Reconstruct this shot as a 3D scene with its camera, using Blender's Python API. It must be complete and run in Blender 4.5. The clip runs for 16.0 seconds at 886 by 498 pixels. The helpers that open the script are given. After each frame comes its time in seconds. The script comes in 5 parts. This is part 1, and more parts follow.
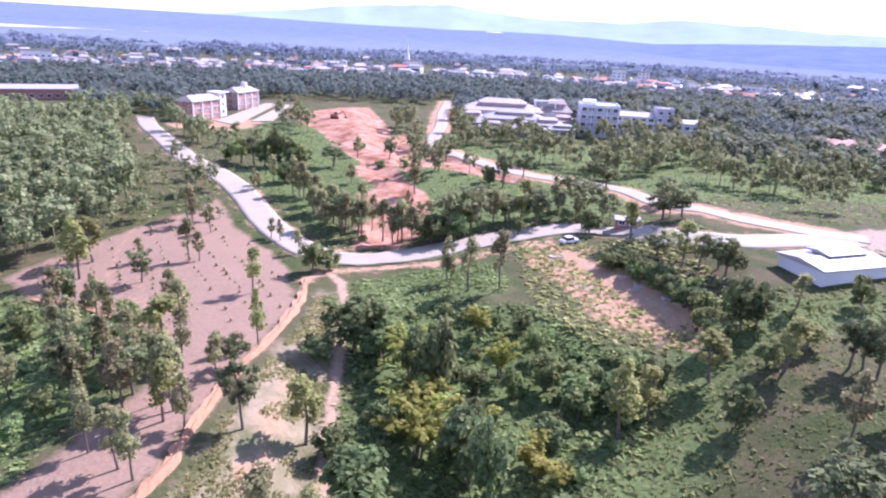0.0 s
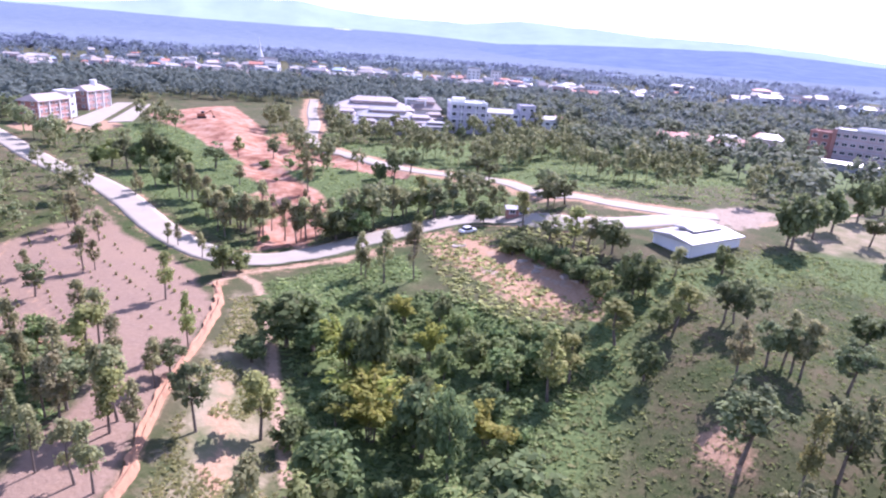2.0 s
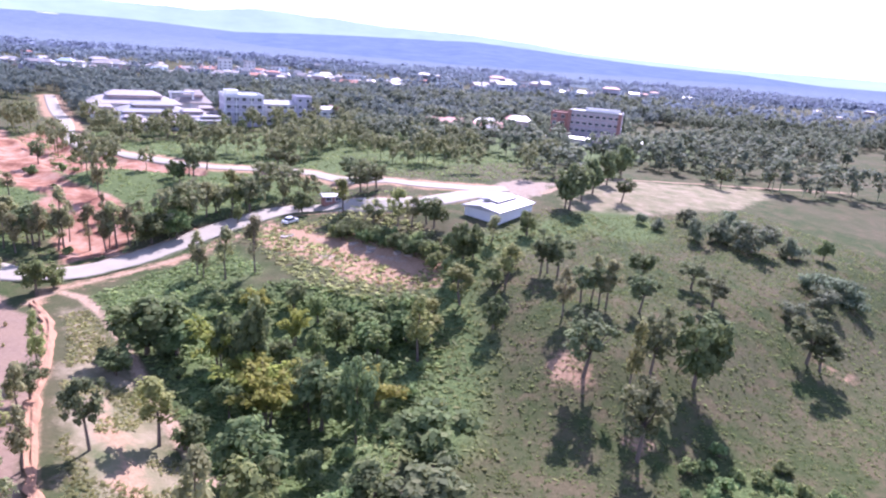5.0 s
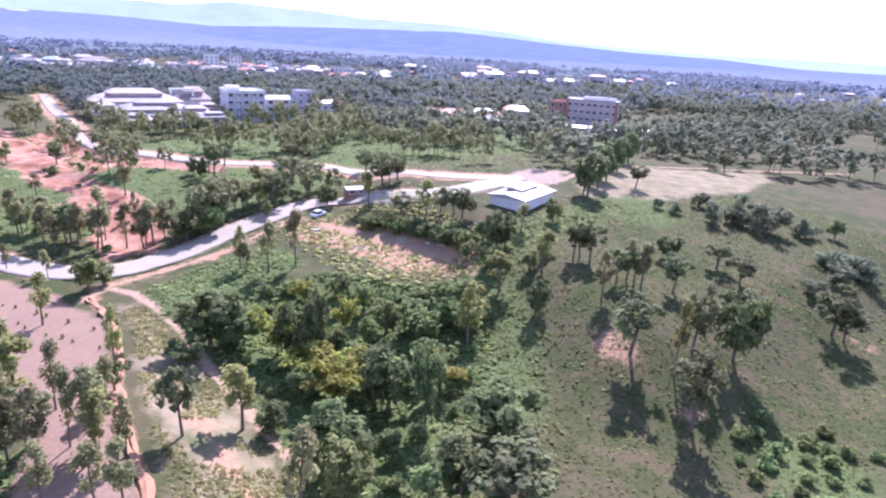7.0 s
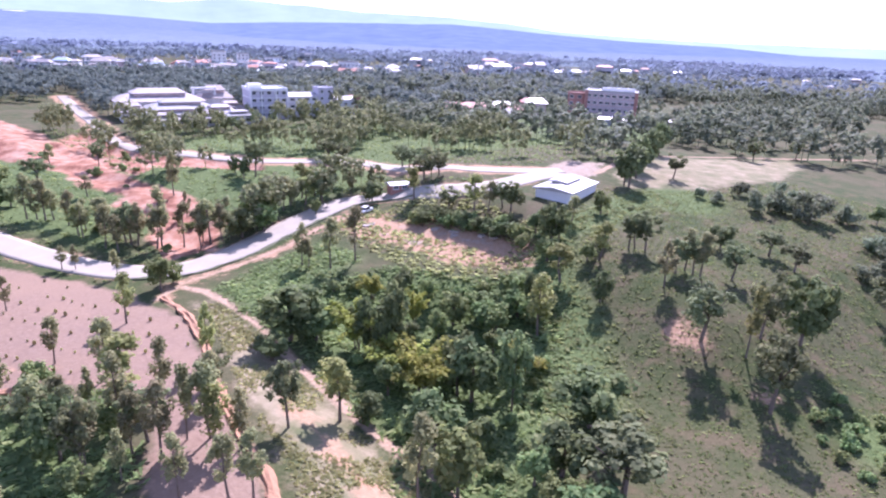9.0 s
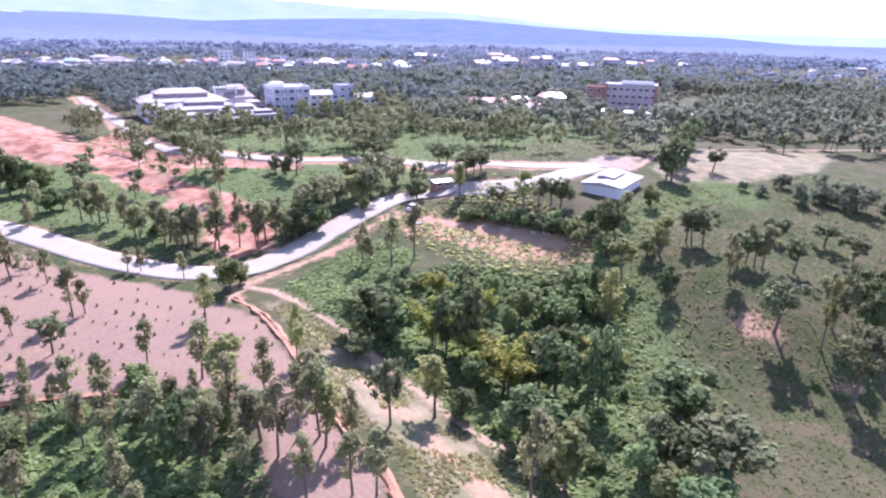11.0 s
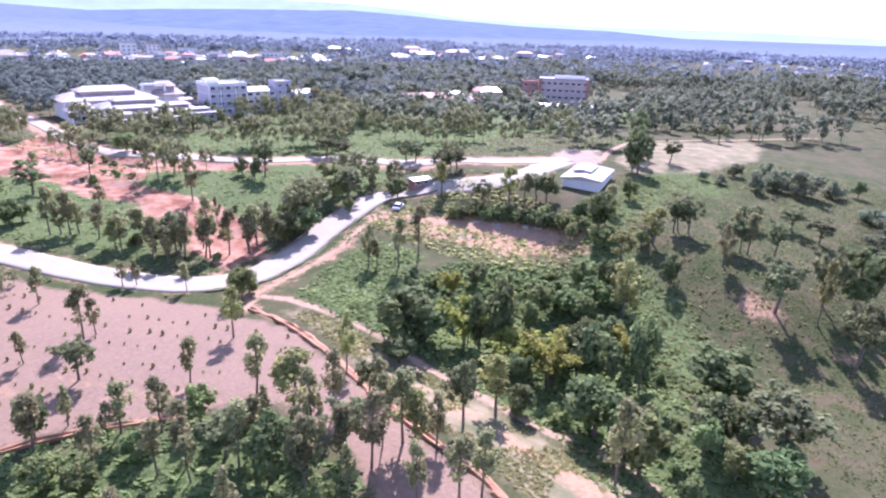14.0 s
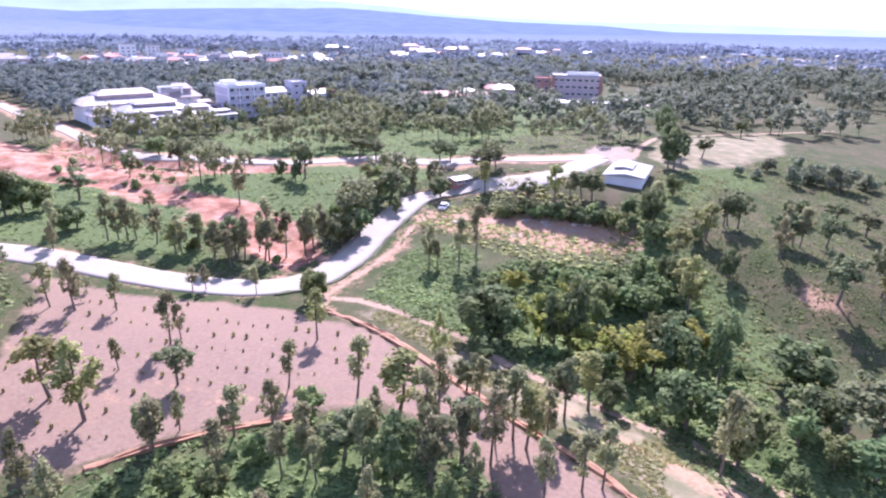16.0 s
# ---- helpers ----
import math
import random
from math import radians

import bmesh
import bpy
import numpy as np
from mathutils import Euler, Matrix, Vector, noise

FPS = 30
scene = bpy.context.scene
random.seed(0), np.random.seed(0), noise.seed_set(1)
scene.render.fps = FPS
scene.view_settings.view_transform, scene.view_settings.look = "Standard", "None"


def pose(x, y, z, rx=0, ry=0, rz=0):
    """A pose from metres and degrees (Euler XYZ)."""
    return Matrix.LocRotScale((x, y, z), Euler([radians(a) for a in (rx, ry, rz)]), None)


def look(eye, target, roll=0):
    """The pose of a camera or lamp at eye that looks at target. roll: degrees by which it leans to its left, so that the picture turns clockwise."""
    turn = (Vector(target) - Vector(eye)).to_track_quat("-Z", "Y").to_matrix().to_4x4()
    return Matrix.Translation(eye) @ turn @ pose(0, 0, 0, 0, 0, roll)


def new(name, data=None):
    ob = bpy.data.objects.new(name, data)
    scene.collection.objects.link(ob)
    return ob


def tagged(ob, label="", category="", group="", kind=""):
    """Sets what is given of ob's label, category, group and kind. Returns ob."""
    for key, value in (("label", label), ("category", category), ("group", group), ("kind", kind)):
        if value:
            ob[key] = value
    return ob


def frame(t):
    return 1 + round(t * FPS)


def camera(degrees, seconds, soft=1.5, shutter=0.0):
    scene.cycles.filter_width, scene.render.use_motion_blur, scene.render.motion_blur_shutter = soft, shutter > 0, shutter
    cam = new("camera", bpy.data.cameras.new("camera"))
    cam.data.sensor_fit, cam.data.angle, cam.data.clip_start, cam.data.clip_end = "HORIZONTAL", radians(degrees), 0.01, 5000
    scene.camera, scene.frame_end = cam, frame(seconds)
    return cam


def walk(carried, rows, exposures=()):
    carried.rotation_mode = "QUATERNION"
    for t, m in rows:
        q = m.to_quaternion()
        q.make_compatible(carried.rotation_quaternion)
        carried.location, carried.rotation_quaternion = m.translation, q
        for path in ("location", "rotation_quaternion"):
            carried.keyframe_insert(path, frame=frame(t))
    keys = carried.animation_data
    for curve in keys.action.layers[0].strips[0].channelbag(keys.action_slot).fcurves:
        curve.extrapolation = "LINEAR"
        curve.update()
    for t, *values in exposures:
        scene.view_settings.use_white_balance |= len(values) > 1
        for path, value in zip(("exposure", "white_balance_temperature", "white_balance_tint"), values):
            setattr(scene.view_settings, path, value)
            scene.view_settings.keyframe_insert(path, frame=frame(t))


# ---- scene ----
cam = camera(69.8, 16.0, 2.2)
METRES, EYE, TILT, LEAN, TURN = 93.8, 50.0, 3.0, -4.0, 0.0
ROWS = [
    (0.0, 0.0, 0.0, 0.0, -0.45, -21.61, 1.14),
    (0.5, -0.0265, -0.0115, 0.0027, -3.04, -21.67, 0.77),
    (1.0, -0.0543, -0.0226, 0.0056, -5.88, -21.73, 0.41),
    (1.5, -0.0807, -0.0332, 0.0083, -9.1, -21.79, 0.0),
    (2.0, -0.109, -0.0425, 0.0109, -13.32, -21.87, -0.58),
    (2.5, -0.1356, -0.0503, 0.0134, -18.39, -21.94, -1.28),
    (3.0, -0.1635, -0.0574, 0.015, -24.21, -21.9, -2.04),
    (3.5, -0.1932, -0.0612, 0.0156, -29.97, -21.84, -2.78),
    (4.0, -0.2232, -0.0648, 0.0185, -32.57, -21.87, -2.95),
    (6.5, -0.3633, -0.0418, 0.0294, -37.24, -22.69, -2.08),
    (7.0, -0.3913, -0.0314, 0.0312, -37.28, -22.89, -1.82),
    (7.5, -0.4187, -0.0195, 0.0331, -37.41, -23.05, -1.62),
    (8.0, -0.4451, -0.0064, 0.0348, -37.49, -23.24, -1.36),
    (8.5, -0.4719, 0.0077, 0.0363, -37.57, -23.37, -1.08),
    (9.0, -0.4983, 0.0236, 0.0381, -37.66, -23.48, -0.81),
    (11.5, -0.6286, 0.1136, 0.0477, -38.27, -24.06, 0.05),
    (12.0, -0.6535, 0.1344, 0.0493, -38.42, -24.15, 0.15),
    (12.5, -0.6787, 0.156, 0.0518, -38.52, -24.26, 0.24),
    (13.0, -0.7026, 0.1782, 0.0545, -41.38, -24.38, -0.29),
    (13.5, -0.7278, 0.202, 0.057, -44.92, -24.46, -1.01),
    (14.0, -0.755, 0.2269, 0.0591, -46.62, -24.49, -1.21),
    (14.5, -0.7814, 0.251, 0.0611, -47.14, -24.57, -1.1),
    (15.0, -0.8075, 0.2746, 0.0638, -47.39, -24.64, -0.97),
    (15.5, -0.834, 0.2991, 0.066, -47.62, -24.7, -0.82),
    (16.0, -0.8606, 0.3231, 0.0687, -47.76, -24.77, -0.62),
]
walk(cam, [(t, pose(0, 0, EYE, TILT, LEAN, TURN) @ pose(METRES * x, METRES * y, METRES * z, 90 + pitch, roll, yaw)) for t, x, y, z, yaw, pitch, roll in ROWS],
     exposures=[(0.0, 1.26, 5600, 41), (9.0, 1.27, 5540, 41), (16.0, 1.36, 5540, 41)])

# ---- world and sun ----
SUN_AZ, SUN_EL = 50.0, 43.0          # degrees from +y towards +x, and above the horizon
world = bpy.data.worlds.new("world")
scene.world = world
world.use_nodes = True
wn, wl = world.node_tree.nodes, world.node_tree.links
sky = wn.new("ShaderNodeTexSky")
sky.sky_type = "NISHITA"
sky.sun_disc = False
sky.sun_elevation, sky.sun_rotation = radians(SUN_EL), radians(SUN_AZ)
sky.air_density, sky.dust_density, sky.ozone_density = 1.0, 0.6, 1.2
# thin bright cloud over the blue
wc = wn.new("ShaderNodeTexCoord")
wmap = wn.new("ShaderNodeMapping")
wmap.inputs["Scale"].default_value = (1.0, 1.0, 3.5)
wl.new(wc.outputs["Generated"], wmap.inputs["Vector"])
wnoise = wn.new("ShaderNodeTexNoise")
wnoise.inputs["Scale"].default_value, wnoise.inputs["Detail"].default_value = 2.2, 6.0
wl.new(wmap.outputs["Vector"], wnoise.inputs["Vector"])
wramp = wn.new("ShaderNodeMapRange")
for key, value in ((1, 0.36), (2, 0.6), (3, 0.45), (4, 0.95)):
    wramp.inputs[key].default_value = value
wl.new(wnoise.outputs["Fac"], wramp.inputs[0])
wmix = wn.new("ShaderNodeMix")
wmix.data_type = "RGBA"
wmix.inputs[7].default_value = (6.0, 6.2, 6.8, 1)
# the cloud lies low, in the haze near the horizon
wsep = wn.new("ShaderNodeSeparateXYZ")
wl.new(wc.outputs["Generated"], wsep.inputs[0])
wlow = wn.new("ShaderNodeMapRange")
for key, value in ((1, 0.04), (2, 0.32), (3, 1.0), (4, 0.08)):
    wlow.inputs[key].default_value = value
wl.new(wsep.outputs[2], wlow.inputs[0])
wmul = wn.new("ShaderNodeMath")
wmul.operation = "MULTIPLY"
wl.new(wramp.outputs[0], wmul.inputs[0])
wl.new(wlow.outputs[0], wmul.inputs[1])
wl.new(wmul.outputs[0], wmix.inputs[0])
wl.new(sky.outputs["Color"], wmix.inputs[6])
wn["Background"].inputs["Strength"].default_value = 0.13
wl.new(wmix.outputs[2], wn["Background"].inputs["Color"])
sun = new("sun", bpy.data.lights.new("sun", "SUN"))
sun.data.energy, sun.data.angle, sun.data.color = 4.7, radians(0.6), (1.0, 0.95, 0.88)
sx, sy, sz = (math.sin(radians(SUN_AZ)) * math.cos(radians(SUN_EL)), math.cos(radians(SUN_AZ)) * math.cos(radians(SUN_EL)), math.sin(radians(SUN_EL)))
sun.matrix_basis = look((sx * 300, sy * 300, sz * 300), (0, 0, 0))

# ---- plan of the place ----
ROAD = [(-128, 285), (-115, 259), (-97, 230), (-77, 198), (-58, 174), (-46.9, 156.9), (-38.5, 142.2), (-30.6, 131.4), (-23.2, 124.3), (-14.7, 121.7),
        (-4.2, 124.6), (7.1, 130.1), (18.8, 135.2), (33, 139.5), (43.2, 133), (49.4, 119.9), (58.3, 115.2), (69.9, 116.4), (83, 117.5)]
UPPER_ROAD = [(8, 420), (4, 350), (3, 300), (0, 262), (1.6, 233.7), (12.8, 208.1), (27.8, 187.7), (54.9, 171.4), (61.7, 137.1), (74.3, 124.2),
        (86.3, 118.4)]
TRAIL = [(-18.3, 112.7), (-15.6, 108), (-13.9, 99.5), (-12.8, 88.3), (-12.4, 81.3), (-11.5, 70.8), (-10.9, 61.9), (-10.3, 55.1), (-7.8, 55.7), (-12, 30)]
SIDE_TRACK = [(-23.6, 108.5), (-17.2, 114.4), (-5.6, 117.5), (6.8, 121.8), (16.7, 126.9), (25.3, 129.7)]
BERM = [(-22.4, 108.9), (-21.2, 99.3), (-22.5, 86.4), (-24.7, 75.3), (-25.7, 65.6), (-26.2, 58.7), (-26.7, 53.7), (-34, 30)]
CROSS_BERM = [(-64.6, 96.7), (-58.4, 95.2), (-52.7, 92.8), (-47.8, 89.8), (-42.2, 86)]
LEFT_TRACK = [(-63.6, 133.3), (-61, 118.9), (-57, 106), (-48, 96.4), (-40.2, 91.4)]
FIELD_LINE = [(-56.5, 114.5), (-51, 104.9), (-46, 96.5), (-40.8, 88), (-34.3, 80.4)]
SIGHT = [(-130, 290), (-118, 268), (-72, 194), (-49.9, 156.5), (-45.7, 133.6), (-66.5, 139.1), (-88, 180), (-118, 232)]
FIELD = [(-63.7, 130.2), (-60, 135.5), (-54.8, 144.7), (-54.2, 155.7), (-52, 153.3), (-43.1, 137.4), (-33.1, 125.3), (-26.1, 115.6), (-24.6, 108.2), (-21.2, 99.3), (-22.5, 86.4), (-24.7, 75.3), (-25.7, 65.6), (-26.2, 58.7), (-26.7, 53.7), (-36, 30), (-50, 30), (-40.1, 52.6), (-37.4, 60.8), (-35.1, 70), (-35.3, 80.5), (-42.2, 86), (-47.8, 89.8), (-52.7, 92.8), (-58.4, 95.2), (-64.6, 96.7), (-76, 104)]
GRASS_STRIP = [(-20.9, 108.9), (-19.7, 99.3), (-21, 86.4), (-23.2, 75.3), (-24.2, 65.6), (-24.7, 58.7), (-25.2, 53.7), (-30, 22), (-10, 22), (-10.3, 55.1), (-10.9, 61.9), (-11.5, 70.8), (-12.4, 81.3), (-12.8, 88.3), (-13.9, 99.5)]
TERRACE = [(-72.3, 316.1), (-57.7, 342.8), (-36.1, 362.1), (-18.2, 278.8), (-16.2, 223.9), (-22.4, 204), (-35.7, 227.9), (-46.6, 261.1), (-62.5, 292.1)]
RED_CUT = [(-37.3, 232.5), (-23.9, 201.2), (-23.4, 182.5), (-15.3, 168.9), (-20.4, 163.7), (-12.8, 150.3), (-17.4, 143.3), (-17.1, 126.7), (-5.6, 129.6), (1.1, 142.8), (0.2, 161.8), (-7.5, 178.6), (-11.4, 199.1), (-7.9, 242.5), (-17.3, 260.1)]
RED_CUT_EAST = [(-17, 263.6), (-4.3, 282.5), (4.4, 227.3), (14.2, 204.4), (27.1, 181.6), (24.1, 175.1), (8.9, 187), (-1.2, 191.8), (-7.9, 185.1), (-13.2, 200.4)]
RUIN = [(23.4, 129.5), (29.9, 122.7), (35.9, 110.8), (42.1, 97.5), (41.9, 89), (38.9, 88.7), (35.8, 98.8), (30.7, 113)]
RUIN_STRIP = [(24, 118), (26, 117.7), (31.4, 103.5), (28.4, 103.7)]
FORECOURT = [(76, 114), (84, 124), (88.5, 127.7), (101, 128.6), (109, 120.7), (94, 110), (86, 108)]
PLOT = [(86.8, 97.7), (94.8, 109.8), (132.8, 122), (190.1, 104.7), (179, 91.5), (137.9, 82.4), (106.3, 86.3)]
FAR_TRACK = [(93.2, 111.9), (108.6, 117.5), (132.8, 122.8), (171.8, 114.6), (190.1, 104.7), (220.9, 86.1)]
CAR_PARK = [(-90.9, 259.8), (-99.1, 310), (-89, 367.9), (-75.7, 361.9), (-67, 290.5), (-79.1, 263.6)]
MEADOW = [(4, 20), (12, 47), (24, 61), (38.4, 84.2), (52.2, 90.2), (87.1, 94.5), (106.3, 86.3), (172.3, 89.2), (330, 40), (330, -80), (20, -80)]
RAVINE = [(-6, 94), (4, 99), (16, 98), (25, 88), (32, 80), (30, 70), (25, 64), (15, 55), (8, 49), (1, 44), (-8, 42), (-9, 58), (-9, 76)]
CLEARING = [(18.8, 133.1), (31, 128.9), (43.2, 105), (46.1, 86.9), (39.5, 82.3), (27.3, 95.4), (20, 114)]
GREEN_EDGE = [(16, 50), (29.4, 63.4), (39.1, 79), (48.5, 86.4), (64.3, 86.3), (82.6, 89.7)]
THICKET = [(-12, 50), (-4, 52), (-2, 44), (2, 36), (-6, 30), (-12, 36)]
LUSH_SLOPE = [(-14.3, 107.9), (-2.7, 114.2), (13.5, 119.3), (14.8, 105.5), (4.8, 99.7), (-5.4, 93.5), (-9.2, 80), (-12.9, 88.4)]
NEAR_WOOD = [(-64, 95.2), (-57.8, 93.7), (-52.1, 91.3), (-47.2, 88.3), (-41.6, 84.5), (-36.3, 80), (-36.1, 69.5), (-38.4, 60.3), (-41.1, 52.1), (-54, 22), (-125, 22), (-125, 105), (-80, 101)]
LAWN = [(-60, 180), (-39.7, 154.4), (-26.3, 134.5), (-18.9, 131.5), (-21.3, 156.4), (-26.1, 188.6), (-44, 215)]


def smooth(a, b, v):
    u = np.clip((np.asarray(v, float) - a) / (b - a), 0, 1)
    return u * u * (3 - 2 * u)


def dist_line(pts, x, y):
    """Distance of points to an open line."""
    d = np.full(np.shape(x), 1e9)
    for (ax, ay), (bx, by) in zip(pts, pts[1:]):
        ux, uy = bx - ax, by - ay
        s = np.clip(((x - ax) * ux + (y - ay) * uy) / (ux * ux + uy * uy), 0, 1)
        d = np.minimum(d, np.hypot(x - ax - s * ux, y - ay - s * uy))
    return d


def inside(pts, x, y):
    """Signed distance to a closed outline: positive inside."""
    d = dist_line(list(pts) + [pts[0]], x, y)
    odd = np.zeros(np.shape(x), bool)
    for (ax, ay), (bx, by) in zip(pts, list(pts[1:]) + [pts[0]]):
        if ay != by:
            odd ^= ((ay > y) != (by > y)) & (x < (bx - ax) * (y - ay) / (by - ay) + ax)
    return np.where(odd, d, -d)


RIM_Y, RIM_X = (30, 47, 67, 90, 121, 135, 160, 200), (36, 36, 38, 46, 44, 48, 62, 90)


def height(x, y):
    """The ground's height."""
    x, y = np.asarray(x, float), np.asarray(y, float)
    z = 3 + 7 * smooth(30, 150, y + 0.3 * x)
    far = smooth(330, 700, np.hypot(x, y))
    z = z + far * (1.5 * np.sin(x / 90 + 1) * np.cos(y / 110))
    # the meadow stands higher than the ravine and falls towards it
    rise = smooth(-13, 13, x - np.interp(y, RIM_Y, RIM_X)) * smooth(24, 50, y) * (1 - smooth(130, 190, y)) * (1 - 0.55 * smooth(110, 190, x))
    z = z + 6 * rise
    # the road's bend and the red pit lie in a hollow
    z = z - 3.3 * np.exp(-0.5 * (((x + 14) / 25) ** 2 + ((y - 135) / 22) ** 2))
    # low rise under the near end of the field
    z = z + 3.2 * np.exp(-0.5 * (((x + 36) / 14) ** 2 + ((y - 60) / 24) ** 2))
    z = z + 1.7 * smooth(140, 185, y) * (1 - smooth(205, 255, y)) * smooth(-40, 0, x)
    z = z + 2.2 * smooth(0, 14, inside(TERRACE, x, y))
    z = z - 0.7 * smooth(0, 9, inside(RED_CUT, x, y)) * smooth(122, 150, y)
    z = z - 3.4 * smooth(-3, 13, inside(RAVINE, x, y)) - 1.6 * smooth(-20, -12, x) * smooth(92, 76, y) * smooth(-2, -9, x)
    raw = np.maximum(smooth(0, 4, inside(RED_CUT, x, y)), smooth(0, 4, inside(RED_CUT_EAST, x, y)))
    z = z + raw * (0.45 * np.sin(x / 2.9 + 1.3 * np.sin(y / 6)) * np.sin(y / 3.7 + x / 9) + 0.5 * np.tanh(4 * np.sin(y / 7.5 + 0.12 * x)))
    cut = inside(RED_CUT_EAST, x, y)
    z = z - 1.6 * smooth(0, 2.5, cut) * smooth(2.5, 7, dist_line(UPPER_ROAD, x, y))
    return z


def ground_at(x, y):
    return float(height(np.array([x]), np.array([y]))[0])


# ---- materials ----
def material(name):
    m = bpy.data.materials.new(name)
    m.use_nodes = True
    return m, m.node_tree.nodes, m.node_tree.links, m.node_tree.nodes["Principled BSDF"]


def ramp(nodes, links, fac, stops):
    r = nodes.new("ShaderNodeValToRGB")
    while len(r.color_ramp.elements) < len(stops):
        r.color_ramp.elements.new(0.5)
    for e, (p, c) in zip(r.color_ramp.elements, stops):
        e.position, e.color = p, (*c, 1)
    links.new(fac, r.inputs["Fac"])
    return r.outputs["Color"]


def noise_tex(nodes, links, scale, detail=4.0, rough=0.6, coords=None):
    n = nodes.new("ShaderNodeTexNoise")
    n.inputs["Scale"].default_value, n.inputs["Detail"].default_value, n.inputs["Roughness"].default_value = scale, detail, rough
    if coords:
        links.new(coords, n.inputs["Vector"])
    return n.outputs["Fac"]


def mixed(nodes, links, fac, a, b, mode="MIX"):
    n = nodes.new("ShaderNodeMix")
    n.data_type, n.blend_type = "RGBA", mode
    for value, key in ((fac, 0), (a, 6), (b, 7)):
        if isinstance(value, (int, float)):
            n.inputs[key].default_value = value
        elif isinstance(value, tuple):
            n.inputs[key].default_value = (*value, 1)
        else:
            links.new(value, n.inputs[key])
    return n.outputs[2]


def maths(nodes, links, op, a, b, clamp=False):
    n = nodes.new("ShaderNodeMath")
    n.operation, n.use_clamp = op, clamp
    for k, value in enumerate((a, b)):
        if isinstance(value, (int, float)):
            n.inputs[k].default_value = value
        else:
            links.new(value, n.inputs[k])
    return n.outputs[0]


def world_pos(nodes):
    return nodes.new("ShaderNodeNewGeometry").outputs["Position"]


def bump(nodes, links, bsdf, fac, strength, dist):
    b = nodes.new("ShaderNodeBump")
    b.inputs["Strength"].default_value, b.inputs["Distance"].default_value = strength, dist
    links.new(fac, b.inputs["Height"])
    links.new(b.outputs["Normal"], bsdf.inputs["Normal"])


def plain(name, color, rough=0.7, scale=1.5, spread=0.25, relief=0.1, metal=0.0, dirt=0.35):
    """A worn surface: two scales of stain over a base colour."""
    m, n, l, b = material(name)
    p = world_pos(n)
    fine, broad = noise_tex(n, l, scale * 6, 3, 0.7, p), noise_tex(n, l, scale * 0.35, 4, 0.6, p)
    dark = tuple(c * (1 - spread) for c in color)
    light = tuple(min(1, c * (1 + spread * 0.5)) for c in color)
    c1 = ramp(n, l, fine, ((0.3, dark), (0.7, light)))
    c2 = ramp(n, l, broad, ((0.35, tuple(c * (1 - dirt) for c in color)), (0.62, color)))
    l.new(mixed(n, l, 0.5, c1, c2), b.inputs["Base Color"])
    b.inputs["Roughness"].default_value, b.inputs["Metallic"].default_value = rough, metal
    if relief:
        bump(n, l, b, fine, relief, 0.05)
    return m


def leaf_material(name, dark, light, tint=(0.20, 0.16, 0.03), through_light=0.35, uneven=1.3):
    m, n, l, b = material(name)
    info, geo = n.new("ShaderNodeObjectInfo"), n.new("ShaderNodeNewGeometry")
    c = ramp(n, l, geo.outputs["Random Per Island"], ((0.0, dark), (0.75, light), (1.0, tint)))
    big = noise_tex(n, l, 0.12, 2, 0.5, geo.outputs["Position"])
    c = mixed(n, l, maths(n, l, "MULTIPLY", big, 0.7), c, tuple(0.5 * (a + t) for a, t in zip(light, tint)))
    hsv = n.new("ShaderNodeHueSaturation")
    l.new(c, hsv.inputs["Color"])
    each = noise_tex(n, l, 0.21, 1, 0.5, geo.outputs["Position"])
    vary = maths(n, l, "ADD", maths(n, l, "MULTIPLY", info.outputs["Random"], 0.35), maths(n, l, "MULTIPLY", each, uneven))
    l.new(maths(n, l, "ADD", vary, 0.85 - 0.5 * uneven), hsv.inputs["Value"])
    l.new(maths(n, l, "ADD", maths(n, l, "MULTIPLY", info.outputs["Random"], 0.05), 0.475), hsv.inputs["Hue"])
    l.new(hsv.outputs["Color"], b.inputs["Base Color"])
    b.inputs["Roughness"].default_value = 0.7
    b.inputs["Specular IOR Level"].default_value = 0.1
    t = n.new("ShaderNodeBsdfTranslucent")
    l.new(hsv.outputs["Color"], t.inputs["Color"])
    mix = n.new("ShaderNodeMixShader")
    mix.inputs[0].default_value = through_light
    l.new(b.outputs[0], mix.inputs[1])
    l.new(t.outputs[0], mix.inputs[2])
    l.new(mix.outputs[0], n["Material Output"].inputs["Surface"])
    return m


